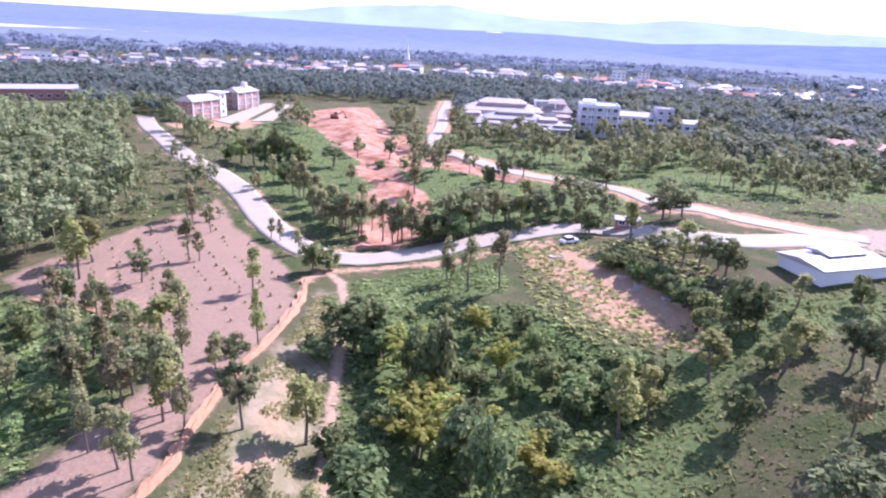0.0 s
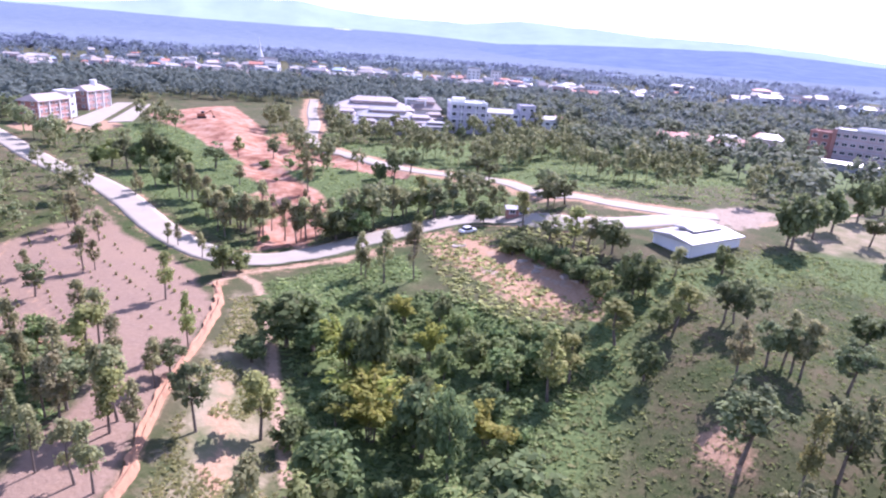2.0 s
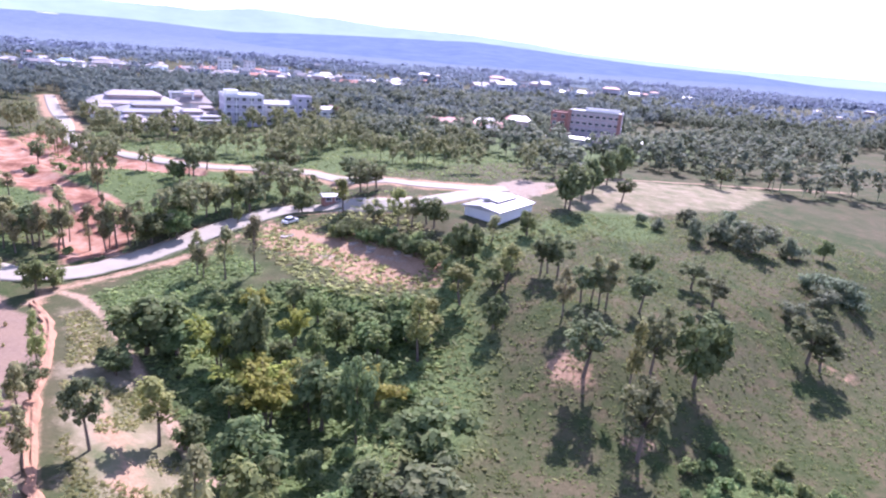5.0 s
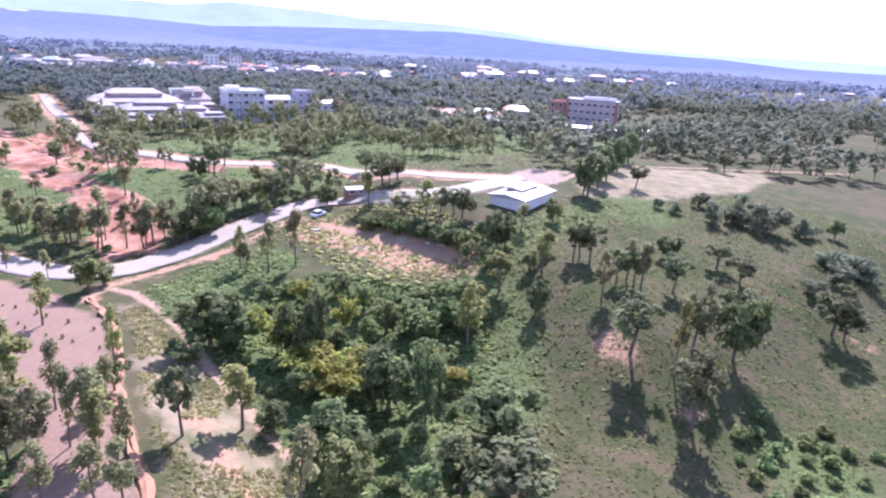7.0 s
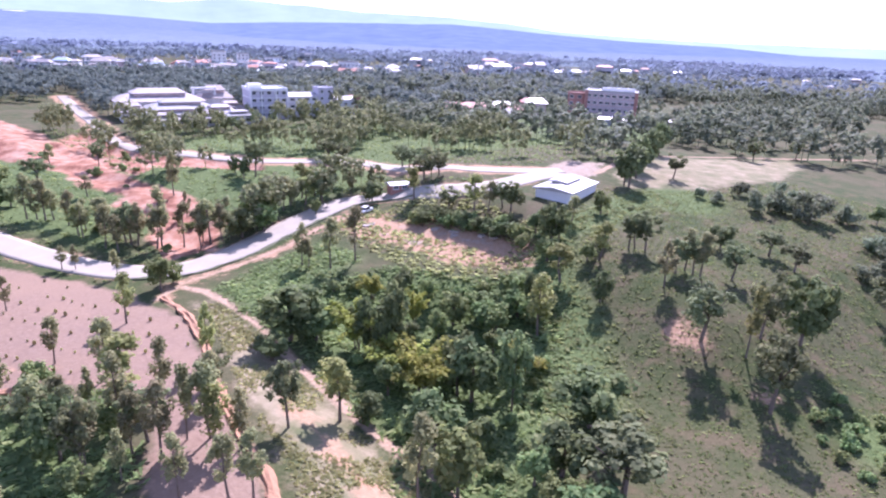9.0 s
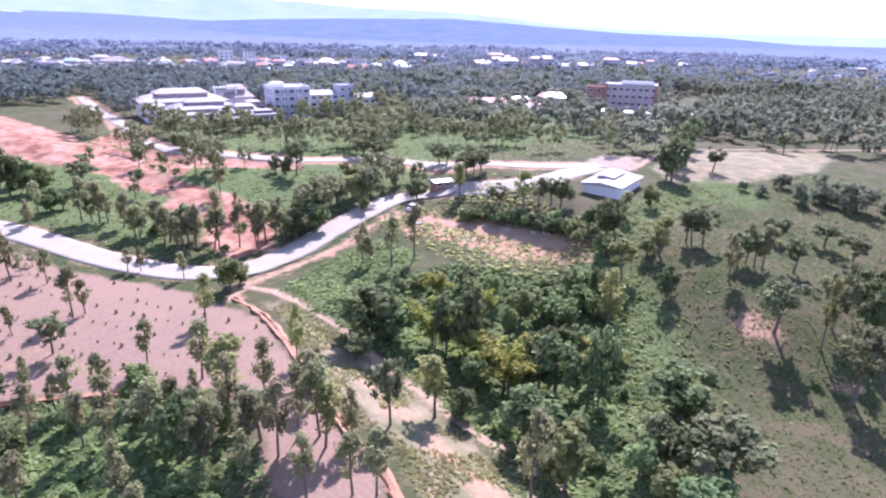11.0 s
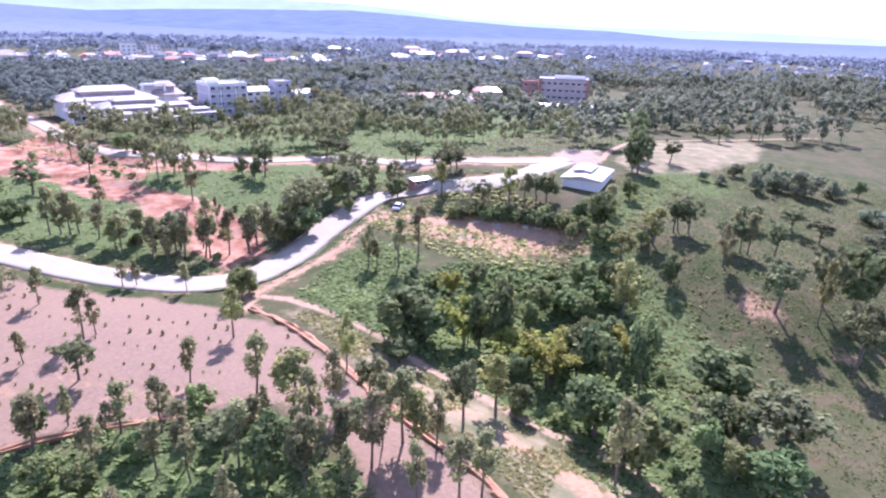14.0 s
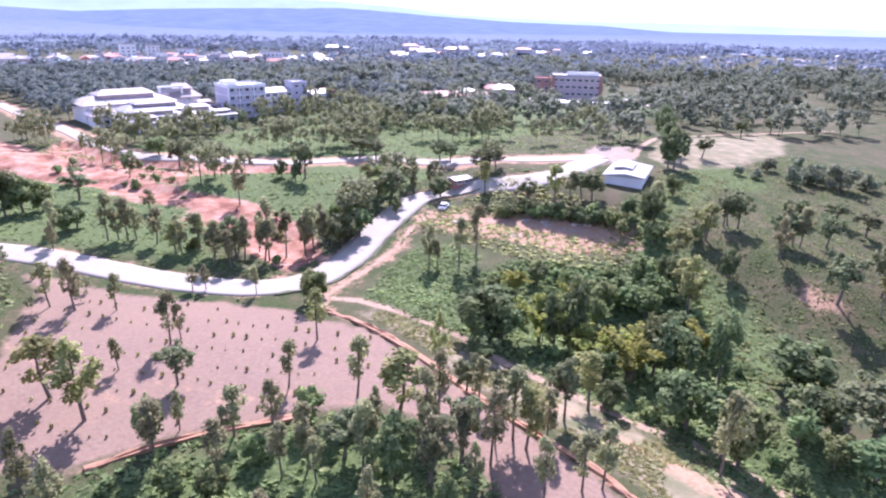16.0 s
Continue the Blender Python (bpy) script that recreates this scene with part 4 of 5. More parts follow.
def not_open(x, y, d=1.0):
    ok = clear(x, y)
    for p in OPEN:
        ok &= inside(p, x, y) < -d
    return ok


def fast_scatter(n, x0, x1, y0, y1, test):
    x, y = wr.uniform(x0, x1, n), wr.uniform(y0, y1, n)
    k = test(x, y)
    return np.stack([x[k], y[k]], 1)


def keep_clear(pts, spots, r):
    return [(x, y) for x, y in pts if all((x - a) ** 2 + (y - b) ** 2 > c * c * r for a, b, c in spots)]


BUILT = [(30, 287, 16), (45, 300, 22), (60, 316, 20), (34, 316, 22), (75, 295, 16), (95, 300, 14), (112, 303, 14), (128, 305, 12), (215, 212, 17), (228, 205, 17), (200, 230, 9), (-103, 270, 14), (-100, 300, 14), (-98, 330, 18), (-198, 325, 20), (-184, 302, 22), (-172, 282, 18), (-160, 262, 12)]
BUILT += [(-82, 262, 20), (-88, 285, 12), (-62, 250, 10), (-8, 215, 9), (-18, 205, 8), (-10, 195, 8), (-42, 222, 14), (-28, 214, 11), (-54, 242, 14), (-75, 250, 16), (69, 102, 12), (44, 137, 5), (28, 279, 8), (44, 277, 8), (56, 272, 6), (178, 262, 13), (190, 250, 12), (243, 186, 10), (255, 195, 14)]
left_wood = keep_clear(scatter(wr, 5200, -230, -45, 100, 300, lambda x, y: not_open(x, y) & (x < -50 - 0.33 * (y - 130)) & (dist_line(ROAD, x, y) > 7) & (inside(SIGHT, x, y) < 0), 4.3), BUILT, 1)
wood("woodland", left_wood, MID, LEAF_WOOD, (0.75, 1.3), 1, "dense green woodland on the slope beside the road")
mid_wood = keep_clear(scatter(wr, 5200, -95, 135, 126, 300,
                              lambda x, y: not_open(x, y) & (inside(RED_CUT, x, y) < 0) & (x > -48 - 0.5 * (y - 130)) & (noise_mask(x, y, 18) > np.where(y < 185, 0.26, 0.05)) & (inside(LAWN, x, y) < -1), 5.0), BUILT, 1)
wood("woodland", mid_wood, MID, LEAF_WOOD, (0.75, 1.35), 2, "scattered olive trees between the two roads")
right_wood = keep_clear(scatter(wr, 12000, 100, 560, 60, 430, lambda x, y: not_open(x, y) & (y + 0.5 * x > 168) & (noise_mask(x, y, 26) > np.where(y + 0.55 * x > 228, -0.12, 0.15)) & (noise_mask(x + 500, y, 90) > -0.35), 5.6), BUILT, 1)
wood("woodland", right_wood, LOW, LEAF_RIGHT_HAZED, (0.65, 1.35), 3, "dense woodland round the red-brown blocks")


def town_part(x, y):
    """Share of open, built-up ground."""
    az, r = np.degrees(np.arctan2(x, y)), np.hypot(x, y)
    return smooth(520, 560, r) * (1 - smooth(800, 860, r)) * (az < 33)


belt = keep_clear(scatter(wr, 16000, -420, 480, 270, 600,
                          lambda x, y: not_open(x, y) & (np.hypot(x, y) > 305) & (np.hypot(x, y) < 560) & (x < 420) & (inside([(-118, 262), (-116, 362), (-50, 392), (0, 385), (0, 290), (150, 335), (150, 285), (0, 240)], x, y) < 0), 6.8), BUILT, 1)
wood("far_woodland", belt, FAR, LEAF_FAR_HAZED, (0.6, 1.1), 14, "dense dark green woods behind the campus")
far_wood = keep_clear(scatter(wr, 14000, -900, 1400, 280, 1500,
                              lambda x, y: not_open(x, y) & (np.hypot(x, y) > 560) & (np.hypot(x, y) < 1050) & (x < 560) & (wr.uniform(0, 1, len(x)) > 0.72 * town_part(x, y))
                              & (inside([(-108, 262), (-110, 375), (0, 385), (0, 290), (150, 335), (150, 285), (0, 240)], x, y) < 0), 11.0), BUILT, 1)
wood("far_woodland", far_wood, FAR, LEAF_HAZE, (0.6, 1.15), 4, "far haze-tinted woods running to the town")
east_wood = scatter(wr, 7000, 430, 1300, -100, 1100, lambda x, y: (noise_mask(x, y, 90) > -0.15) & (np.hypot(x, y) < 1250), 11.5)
wood("far_woodland", east_wood, FAR, LEAF_HAZE, (0.6, 1.1), 5, "far haze-tinted woods among pale fields")

HAZE = [wood_shape(60 + s, 7, 9, 6, 6, 3.2, 2.2) for s in range(5)]
az_, r_ = radians(1) * wr.uniform(-48, 85, 2600), np.sqrt(wr.uniform(930 ** 2, 1400 ** 2, 2600))
haze_wood = np.stack([r_ * np.sin(az_), r_ * np.cos(az_)], 1)
haze_wood = haze_wood[noise_mask(haze_wood[:, 0], haze_wood[:, 1], 160) > -0.25]
wood("distant_woodland", [tuple(q) for q in haze_wood], HAZE, LEAF_DISTANT_HAZED, (0.6, 1.1), 8, "distant hazy woods on the plain beyond the town")
SCRUB = fast_scatter(420, -130, -44, 128, 292, lambda x, y: (inside(SIGHT, x, y) > 0) & (dist_line(ROAD, x, y) > 6))
wood("woodland", [tuple(q) for q in SCRUB], MID, LEAF_WOOD, (0.22, 0.45), 9, "low scrub beside the road")

# ravine thicket: tall trees in clumps, bamboo, low green between
ravine = scatter(wr, 2500, -12, 36, 14, 110, lambda x, y: inside(RAVINE, x, y) > 0.3, 3.9)
for x, y in ravine:
    r, deep = tree_rng.uniform(), float(inside(RAVINE, np.array([x]), np.array([y]))[0])
    if r < 0.8 and all((x - a) ** 2 + (y - b) ** 2 > 5 for a, b in PICKED):
        if r < 0.4 and deep > 3.5:
            grow("vine" if r < 0.22 else "round" if r < 0.32 else "bamboo", x, y, tree_rng.uniform(4, 7.5), tree_rng.uniform(3.4, 5.5))
        else:
            plant("bush", x, y, tree_rng.uniform(0.6, 1.3))
for x, y in scatter(wr, 500, -10, 26, 22, 48, lambda x, y: inside(THICKET, x, y) > 0.5, 4.4):
    plant(("round", "bush", "round", "bush", "dome")[int(tree_rng.integers(0, 5))], x, y, tree_rng.uniform(0.6, 1.0))
for x, y in scatter(wr, 300, 29, 53, 7, 31, lambda x, y: np.hypot(x - 41, y - 19) < 10, 2.6):
    plant("bush", x, y, tree_rng.uniform(0.6, 1.1))
# thicket on the near slope
near_wood = scatter(wr, 2600, -125, -38, 22, 103, lambda x, y: inside(NEAR_WOOD, x, y) > 0.8, 3.9)
for x, y in near_wood:
    r = tree_rng.uniform()
    plant("round" if r < 0.4 else "teak" if r < 0.75 else "bush" if r < 0.88 else "spread", x, y, tree_rng.uniform(0.6, 1.0))
# hedge below the road and shrubs by the white building
for i in range(34):
    s = i / 33
    grow("bush" if i % 3 == 0 else "vine", 36.8 + 8.2 * s + tree_rng.normal(0, 1), 116.3 + -25.7 * s + tree_rng.normal(0, 1), tree_rng.uniform(2.5, 4.6), tree_rng.uniform(3.0, 4.6))


# ---- low growth ----
def tufts(name, pts, mat, sizes, blades, seed, label, category):
    rng = np.random.default_rng(seed)
    p = np.array(pts)
    n = len(p)
    z = height(p[:, 0], p[:, 1])
    out = []
    for k in range(blades):
        a = rng.uniform(0, 6.28, n)
        s = rng.uniform(*sizes, n)
        dx, dy = np.cos(a) * s, np.sin(a) * s
        lx, ly = rng.normal(0, 1.0, n) * s, rng.normal(0, 1.0, n) * s
        ox, oy = p[:, 0] + rng.normal(0, 0.4, n) * s, p[:, 1] + rng.normal(0, 0.4, n) * s
        hz = s * rng.uniform(0.25, 0.7, n)
        out.append(np.stack([np.stack([ox - dx * 0.5, oy - dy * 0.5, z - 0.05], 1), np.stack([ox + dx * 0.5, oy + dy * 0.5, z - 0.05], 1),
                             np.stack([ox + dx * 0.6 + lx, oy + dy * 0.6 + ly, z + hz], 1), np.stack([ox - dx * 0.6 + lx, oy - dy * 0.6 + ly, z + hz * 0.9], 1)], 1))
    return tagged(new(name, quad_mesh(name, np.concatenate(out), mat)), label, category, kind="stuff")


tufts("grass", fast_scatter(32000, 4, 140, 15, 125, lambda x, y: (inside(MEADOW, x, y) > 0) & (inside(PLOT, x, y) < 0)), LEAF_GRASS, (0.1, 0.34), 2, 1, "rough olive grass and weeds on the meadow", "grass")
tufts("grass", fast_scatter(20000, -36, -8, 18, 108, lambda x, y: (inside(GRASS_STRIP, x, y) > 0) & (dist_line(TRAIL, x, y) > 1.3) & (dist_line(BERM, x, y) > 2.5) & (noise_mask(x, y, 6) > -0.1)), LEAF_DRY, (0.15, 0.4), 2, 2,
      "patchy dry grass between the dirt tracks", "grass")
tufts("undergrowth", fast_scatter(7000, -16, 36, 12, 118, lambda x, y: (inside(RAVINE, x, y) > -2) | (inside(THICKET, x, y) > -3) | (inside(LUSH_SLOPE, x, y) > 0)), LEAF_BUSH, (0.2, 0.6), 5, 3, "lush green undergrowth of the ravine", "undergrowth")
tufts("undergrowth", fast_scatter(9000, -125, -36, 20, 105, lambda x, y: inside(NEAR_WOOD, x, y) > -1), LEAF_BUSH, (0.2, 0.6), 4, 4, "green undergrowth below the slope's trees", "undergrowth")
tufts("undergrowth", fast_scatter(14000, -90, 140, 122, 290, lambda x, y: not_open(x, y) & (inside(RED_CUT, x, y) < 0)), LEAF_BUSH, (0.25, 0.7), 2, 5, "low green scrub between the roads", "undergrowth")
tufts("undergrowth", fast_scatter(1500, 18, 50, 84, 128, lambda x, y: (inside(RUIN, x, y) < 0) & (inside(RAVINE, x, y) < 0)), LEAF_DRY, (0.25, 0.7), 3, 6, "dry scrub round the bare clearing", "undergrowth")

tufts("undergrowth", fast_scatter(4200, 8, 104, 40, 112, lambda x, y: dist_line(GREEN_EDGE, x, y) < 8 + 3 * noise_mask(x, y, 7)), LEAF_BUSH, (0.2, 0.6), 3, 7, "fresh green weeds along the thicket's edge", "undergrowth")

# seedlings in rows on the ploughed field
bm = bmesh.new()
bmesh.ops.create_icosphere(bm, subdivisions=2, radius=0.34)
for v in bm.verts:
    v.co *= 0.75 + 0.7 * abs(noise.noise(v.co * 7))
    v.co.z = v.co.z * 1.5 + 0.4
SEEDLING = bpy.data.meshes.new("seedling")
bm.to_mesh(SEEDLING)
bm.free()
SEEDLING.materials.append(LEAF_TEAK)
row_dir, row_side = Vector((0.52, -0.85)), Vector((0.85, 0.52))
for i in range(-9, 10):
    for j in range(-16, 16):
        q = Vector((-46, 116)) + row_side * (i * 4.2) + row_dir * (j * 2.4 + (i % 2))
        q += Vector((tree_rng.normal(0, 0.25), tree_rng.normal(0, 0.25)))
        if float(inside(FIELD, np.array([q.x]), np.array([q.y]))[0]) > 2 and tree_rng.uniform() > 0.3 and q.y > 88:
            ob = new("seedling", SEEDLING)
            k = tree_rng.uniform(0.4, 0.95)
            ob.matrix_basis = Matrix.LocRotScale((q.x, q.y, ground_at(q.x, q.y)), Euler((0, 0, tree_rng.uniform(0, 6))), Vector((k, k, k)))
            tagged(ob, "small dark seedling planted in pink soil", "seedling", "seedlings in rows")


# ---- buildings ----
def hip_roof(w, d, z, rise, over=0.6, ridge_share=0.55, thick=0.25):
    """A hipped roof with eaves of some thickness over a w by d plan."""
    bm = bmesh.new()
    a, b = w / 2 + over, d / 2 + over
    rx, ry = (a * ridge_share, 0.05) if w >= d else (0.05, b * ridge_share)
    lo = [bm.verts.new((sx_ * a, sy_ * b, z - thick)) for sx_, sy_ in ((-1, -1), (1, -1), (1, 1), (-1, 1))]
    ev = [bm.verts.new((sx_ * a, sy_ * b, z)) for sx_, sy_ in ((-1, -1), (1, -1), (1, 1), (-1, 1))]
    tp = [bm.verts.new((sx_ * rx, sy_ * ry, z + rise)) for sx_, sy_ in ((-1, -1), (1, -1), (1, 1), (-1, 1))]
    bm.faces.new(lo[::-1])
    for r0, r1 in ((lo, ev), (ev, tp)):
        for k in range(4):
            bm.faces.new((r0[k], r0[(k + 1) % 4], r1[(k + 1) % 4], r1[k]))
    bm.faces.new(tp)
    return bm


def gable_roof(w, d, z, rise, over=0.5, thick=0.2):
    bm = bmesh.new()
    a, b = w / 2 + over, d / 2 + over
    prof = [(-b, z - thick), (b, z - thick), (b, z), (0, z + rise), (-b, z)]
    e0 = [bm.verts.new((-a, y, q)) for y, q in prof]
    e1 = [bm.verts.new((a, y, q)) for y, q in prof]
    bm.faces.new(e0)
    bm.faces.new(e1[::-1])
    for k in range(5):
        bm.faces.new((e0[k], e1[k], e1[(k + 1) % 5], e0[(k + 1) % 5]))
    return bm


def flat_roof(w, d, z, parapet=0.7):
    bm = bmesh.new()
    add_box(bm, 0, 0, z, w + 0.5, d + 0.5, 0.3)
    for cx, cy, a, b in ((0, -d / 2, w + 0.5, 0.25), (0, d / 2, w + 0.5, 0.25), (-w / 2, 0, 0.25, d), (w / 2, 0, 0.25, d)):
        add_box(bm, cx, cy, z + 0.3, a, b, parapet)
    return bm


def window_meshes(w, h):
    key = (round(w, 2), round(h, 2))
    if key not in window_meshes.made:
        bm = bmesh.new()
        for cx, z0, a, c in ((-w / 2, 0, 0.14, h), (w / 2, 0, 0.14, h), (0, -0.07, w + 0.3, 0.16), (0, h - 0.07, w + 0.14, 0.14), (0, 0, 0.08, h)):
            add_box(bm, cx, -0.05, z0, a, 0.16, c)
        fr = bpy.data.meshes.new("window")
        bm.to_mesh(fr)
        bm.free()
        fr.materials.append(WALL_WHITE)
        bm = box(0, 0.0, 0, w, 0.06, h)
        pn = bpy.data.meshes.new("pane")
        bm.to_mesh(pn)
        bm.free()
        pn.materials.append(GLASS)
        window_meshes.made[key] = (fr, pn)
    return window_meshes.made[key]


window_meshes.made = {}


def add_window(parent, x, y, z, turn, w, h):
    fr, pn = window_meshes(w, h)
    ob = new("window", fr)
    ob.parent = parent
    ob.matrix_basis = Matrix.Translation((x, y, z)) @ Matrix.Rotation(turn, 4, "Z")
    p = new("pane", pn)
    p.parent = ob
    return ob


def facade(parent, w, d, side, floors, cols, z0, storey, win_w, win_h, skip=()):
    """Windows over one side: 0 front (-y), 1 right (+x), 2 back, 3 left."""
    turn = side * math.pi / 2
    length, off = (w, d / 2) if side % 2 == 0 else (d, w / 2)
    for fl in range(floors):
        for c in range(cols):
            if (fl, c) in skip:
                continue
            u = (c + 0.5) / cols * length - length / 2
            p = Matrix.Rotation(turn, 3, "Z") @ Vector((u, -off - 0.03, 0))
            add_window(parent, p.x, p.y, z0 + fl * storey + 0.9, turn, win_w, win_h)


def block(name, label, x, y, turn, w, d, h, wall, roof_bm, roof, category="building", base=None):
    e = new(name)
    z = (ground_at(x, y) if base is None else base)
    e.matrix_basis = Matrix.Translation((x, y, z)) @ Matrix.Rotation(radians(turn), 4, "Z")
    part("wall", box(0, 0, -2, w, d, h + 2), wall, e)
    if roof_bm:
        part("roof", roof_bm, roof, e)
    return tagged(e, label, category)


def bands(e, w, d, floors, storey, z0, mat, over=0.35):
    """Floor slabs that show as pale bands."""
    for fl in range(floors):
        part("floor_slab", box(0, 0, z0 + fl * storey - 0.15, w + over, d + over, 0.3), mat, e)


# lecture block: four storeys, with a long wing, a tower and a red end
b = block("college_building", "four-storey pale lilac college block with white bands", 74, 293, -8, 17, 15, 13.4, WALL_LILAC, flat_roof(17, 15, 13.4), WALL_WHITE)
facade(b, 17, 15, 0, 4, 5, 0.6, 3.3, 1.9, 1.6)
facade(b, 17, 15, 1, 4, 4, 0.6, 3.3, 1.5, 1.5)
bands(b, 17, 15, 4, 3.3, 3.3, WALL_WHITE)
for u in (-8.3, -3.5, 3.2, 8.3):
    part("column", box(u, -7.7, -1, 0.5, 0.6, 14.5), WALL_WHITE, b)
part("stair_head", box(-4, 3, 13.6, 6, 5, 2.0), WALL_WHITE, b)
b = block("college_wing", "long cream wing with a bright white metal roof", 91.5, 297, -8, 18, 12, 9.6, WALL_WHITE, gable_roof(18, 12, 9.6, 1.6), WHITE_ROOF)
facade(b, 18, 12, 0, 3, 5, 0.3, 3.2, 2.2, 1.3)
bands(b, 18, 12, 2, 3.2, 3.2, WALL_LILAC)
b = block("stair_tower", "square grey-lilac stair tower above the wing", 104, 293, -8, 7.5, 8, 13.2, WALL_LILAC, flat_roof(7.5, 8, 13.2, 0.4), WALL_LILAC)
facade(b, 7.5, 8, 0, 4, 2, 0.6, 3.2, 1.5, 1.4)
b = block("college_wing", "shorter cream wing with white roof and red end wall", 114.5, 293, -8, 11, 11, 7.8, WALL_WHITE, gable_roof(11, 11, 7.8, 1.3), WHITE_ROOF)
facade(b, 11, 11, 0, 2, 3, 0.8, 3.4, 1.8, 1.3)
part("end_wall", box(7.0, 0, -2, 2.8, 11.5, 11), WALL_BRICK, b, "red-brown end wall")

# assembly hall: a cluster of pale hipped roofs
def hall(x, y, turn, w, d, h, rise, mat, wall, label, cols=0):
    e = block("assembly_hall", label, x, y, turn, w, d, h, wall, hip_roof(w, d, h, rise, 1.4), mat)
    # a raised middle roof over a dark clerestory band
    part("clerestory", box(0, 0, h + 0.2, w * 0.6, d * 0.5, rise * 0.72 + 0.5), WALL_PINK, e)
    part("upper_roof", hip_roof(w * 0.6, d * 0.5, h + rise * 0.72 + 0.75, rise * 0.55, 1.0, 0.7), mat, e)
    if cols:
        facade(e, w, d, 0, 1, cols, 0.2, 3, 2.2, 1.6)
        for k in range(cols + 1):
            part("column", box(-w / 2 + k * w / cols, -d / 2 - 0.9, -1.5, 0.45, 0.45, h + 1.3), WALL_WHITE, e)
    return e


hall(33, 318, -4, 36, 18, 7.4, 3.4, GREY_ROOF, WALL_WHITE, "large assembly hall under a pale pinkish hipped roof", 8)
hall(37, 299, -4, 26, 12, 5.8, 2.4, WHITE_ROOF, WALL_WHITE, "lower hall with pale pinkish hipped roof", 6)
hall(31, 288, -4, 25, 8, 4.4, 1.8, WHITE_ROOF, WALL_GREY, "long front hall with whitish roof and dark openings", 8)
hall(51, 289, -4, 12, 9, 4.6, 1.8, GREY_ROOF, WALL_GREY, "small hall with stepped pale roofs", 4)
hall(56, 280, -4, 10, 7, 4.0, 1.0, WHITE_ROOF, WALL_LILAC, "entrance hall with low whitish roof and dark openings", 3)
hall(60, 301, -4, 9, 8, 5.0, 1.5, BROWN_ROOF, WALL_PINK, "brick-toned annex with brown roof", 3)
hall(60, 322, -4, 13, 11, 7.4, 3.8, BROWN_ROOF, WALL_WHITE, "annex under a steep brown hipped roof", 3)
hall(25, 279, -4, 9, 6, 3.6, 1.4, GREY_ROOF, WALL_GREY, "low front pavilion with pale pinkish roof", 3)
hall(41, 278, -4, 13, 6, 3.6, 1.5, GREY_ROOF, WALL_GREY, "low front wing with pale pinkish roof", 4)
hall(18, 303, -4, 9, 8, 4.6, 1.9, GREY_ROOF, WALL_WHITE, "side pavilion with pale pinkish hipped roof", 3)
e = tagged(new("roof_frame"), "white open frame standing above the hall roof", "structure frame")
e.matrix_basis = Matrix.Translation((54, 318, ground_at(54, 318) + 7.2))
for cx, z0, a, c in ((-5, 0, 0.8, 4.4), (5, 0, 0.8, 4.4)):
    part("post", box(cx, 0, z0, a, 1.2, c), WALL_WHITE, e)
part("beam", box(0, 0, 4.4, 11.5, 1.8, 0.8), WALL_WHITE, e)
part("louvre", box(0, 0.2, 2.4, 9.2, 0.3, 1.4), WALL_GREY, e)

# two brick blocks by the car park
for x, y, t in ((-103, 283, 71), (-98.5, 330, 73)):
    b = block("brick_block", "three-storey brick block with white pillars and grey-brown roof", x, y, t, 18, 8, 8.4, WALL_BRICK, hip_roof(18, 8, 8.4, 2.2, 0.9, 0.75), BROWN_ROOF)
    facade(b, 18, 8, 0, 3, 6, 0.2, 2.8, 1.5, 1.3)
    facade(b, 18, 8, 3, 3, 2, 0.2, 2.8, 1.2, 1.2)
    bands(b, 18, 8, 3, 2.8, 2.8, WALL_PINK, 0.3)
    for k in range(4):
        part("pillar", box(-9 + k * 6, -4.3, -1, 0.4, 0.4, 9.2), WALL_WHITE, b)
b = block("stair_tower", "white stair tower with flat canopy between brick blocks", -99, 297, 70, 4.5, 5, 10.5, WALL_WHITE, flat_roof(7, 6, 10.5, 0.2), WALL_WHITE)
facade(b, 4.5, 5, 0, 3, 1, 0.6, 3.2, 1.4, 1.6)
b = block("water_tank", "white cylindrical roof tank on the brick block", -97.5, 333, 0, 3, 3, 0.2, WALL_WHITE, None, None, "tank", ground_at(-98.5, 330) + 10.4)
bm = bmesh.new()
bmesh.ops.create_cone(bm, cap_ends=True, segments=16, radius1=1.5, radius2=1.4, depth=2.2, matrix=Matrix.Translation((0, 0, 1.2)))
part("tank_body", bm, WALL_WHITE, b)
b = block("long_shed", "long low brown shed with a pale metal roof", -198, 325, 28, 36, 11, 5.5, WALL_BRICK, gable_roof(36, 11, 5.5, 1.8), WHITE_ROOF)
facade(b, 36, 11, 0, 1, 10, 0.5, 3, 2.0, 1.5)

# red-brown faculty block with low canopies
FT = -56
b = block("faculty_block", "four-storey red-brown faculty block with white roof slab", 226, 212, FT, 25, 14, 14.4, WALL_PINK, flat_roof(25, 14, 14.4, 0.5), WHITE_ROOF)
facade(b, 25, 14, 0, 4, 8, 0.5, 3.5, 2.0, 1.3)
bands(b, 25, 14, 4, 3.5, 3.5, WALL_LILAC, 0.6)
for u in (-12.2, 12.2):
    part("end_pier", box(u, -6.8, -2, 1.6, 1.6, 17), WALL_BRICK, b, "red-brown end pier")
for k in range(3):
    part("roof_rail", box(3, -4 + 4 * k, 15.0, 16, 0.4, 1.2), WALL_WHITE, b)
b = block("faculty_block", "dark red-brown stair wing beside the faculty block", 216.5, 227, FT, 8, 11, 13, WALL_BRICK, flat_roof(8, 11, 13, 0.6), WALL_BRICK)
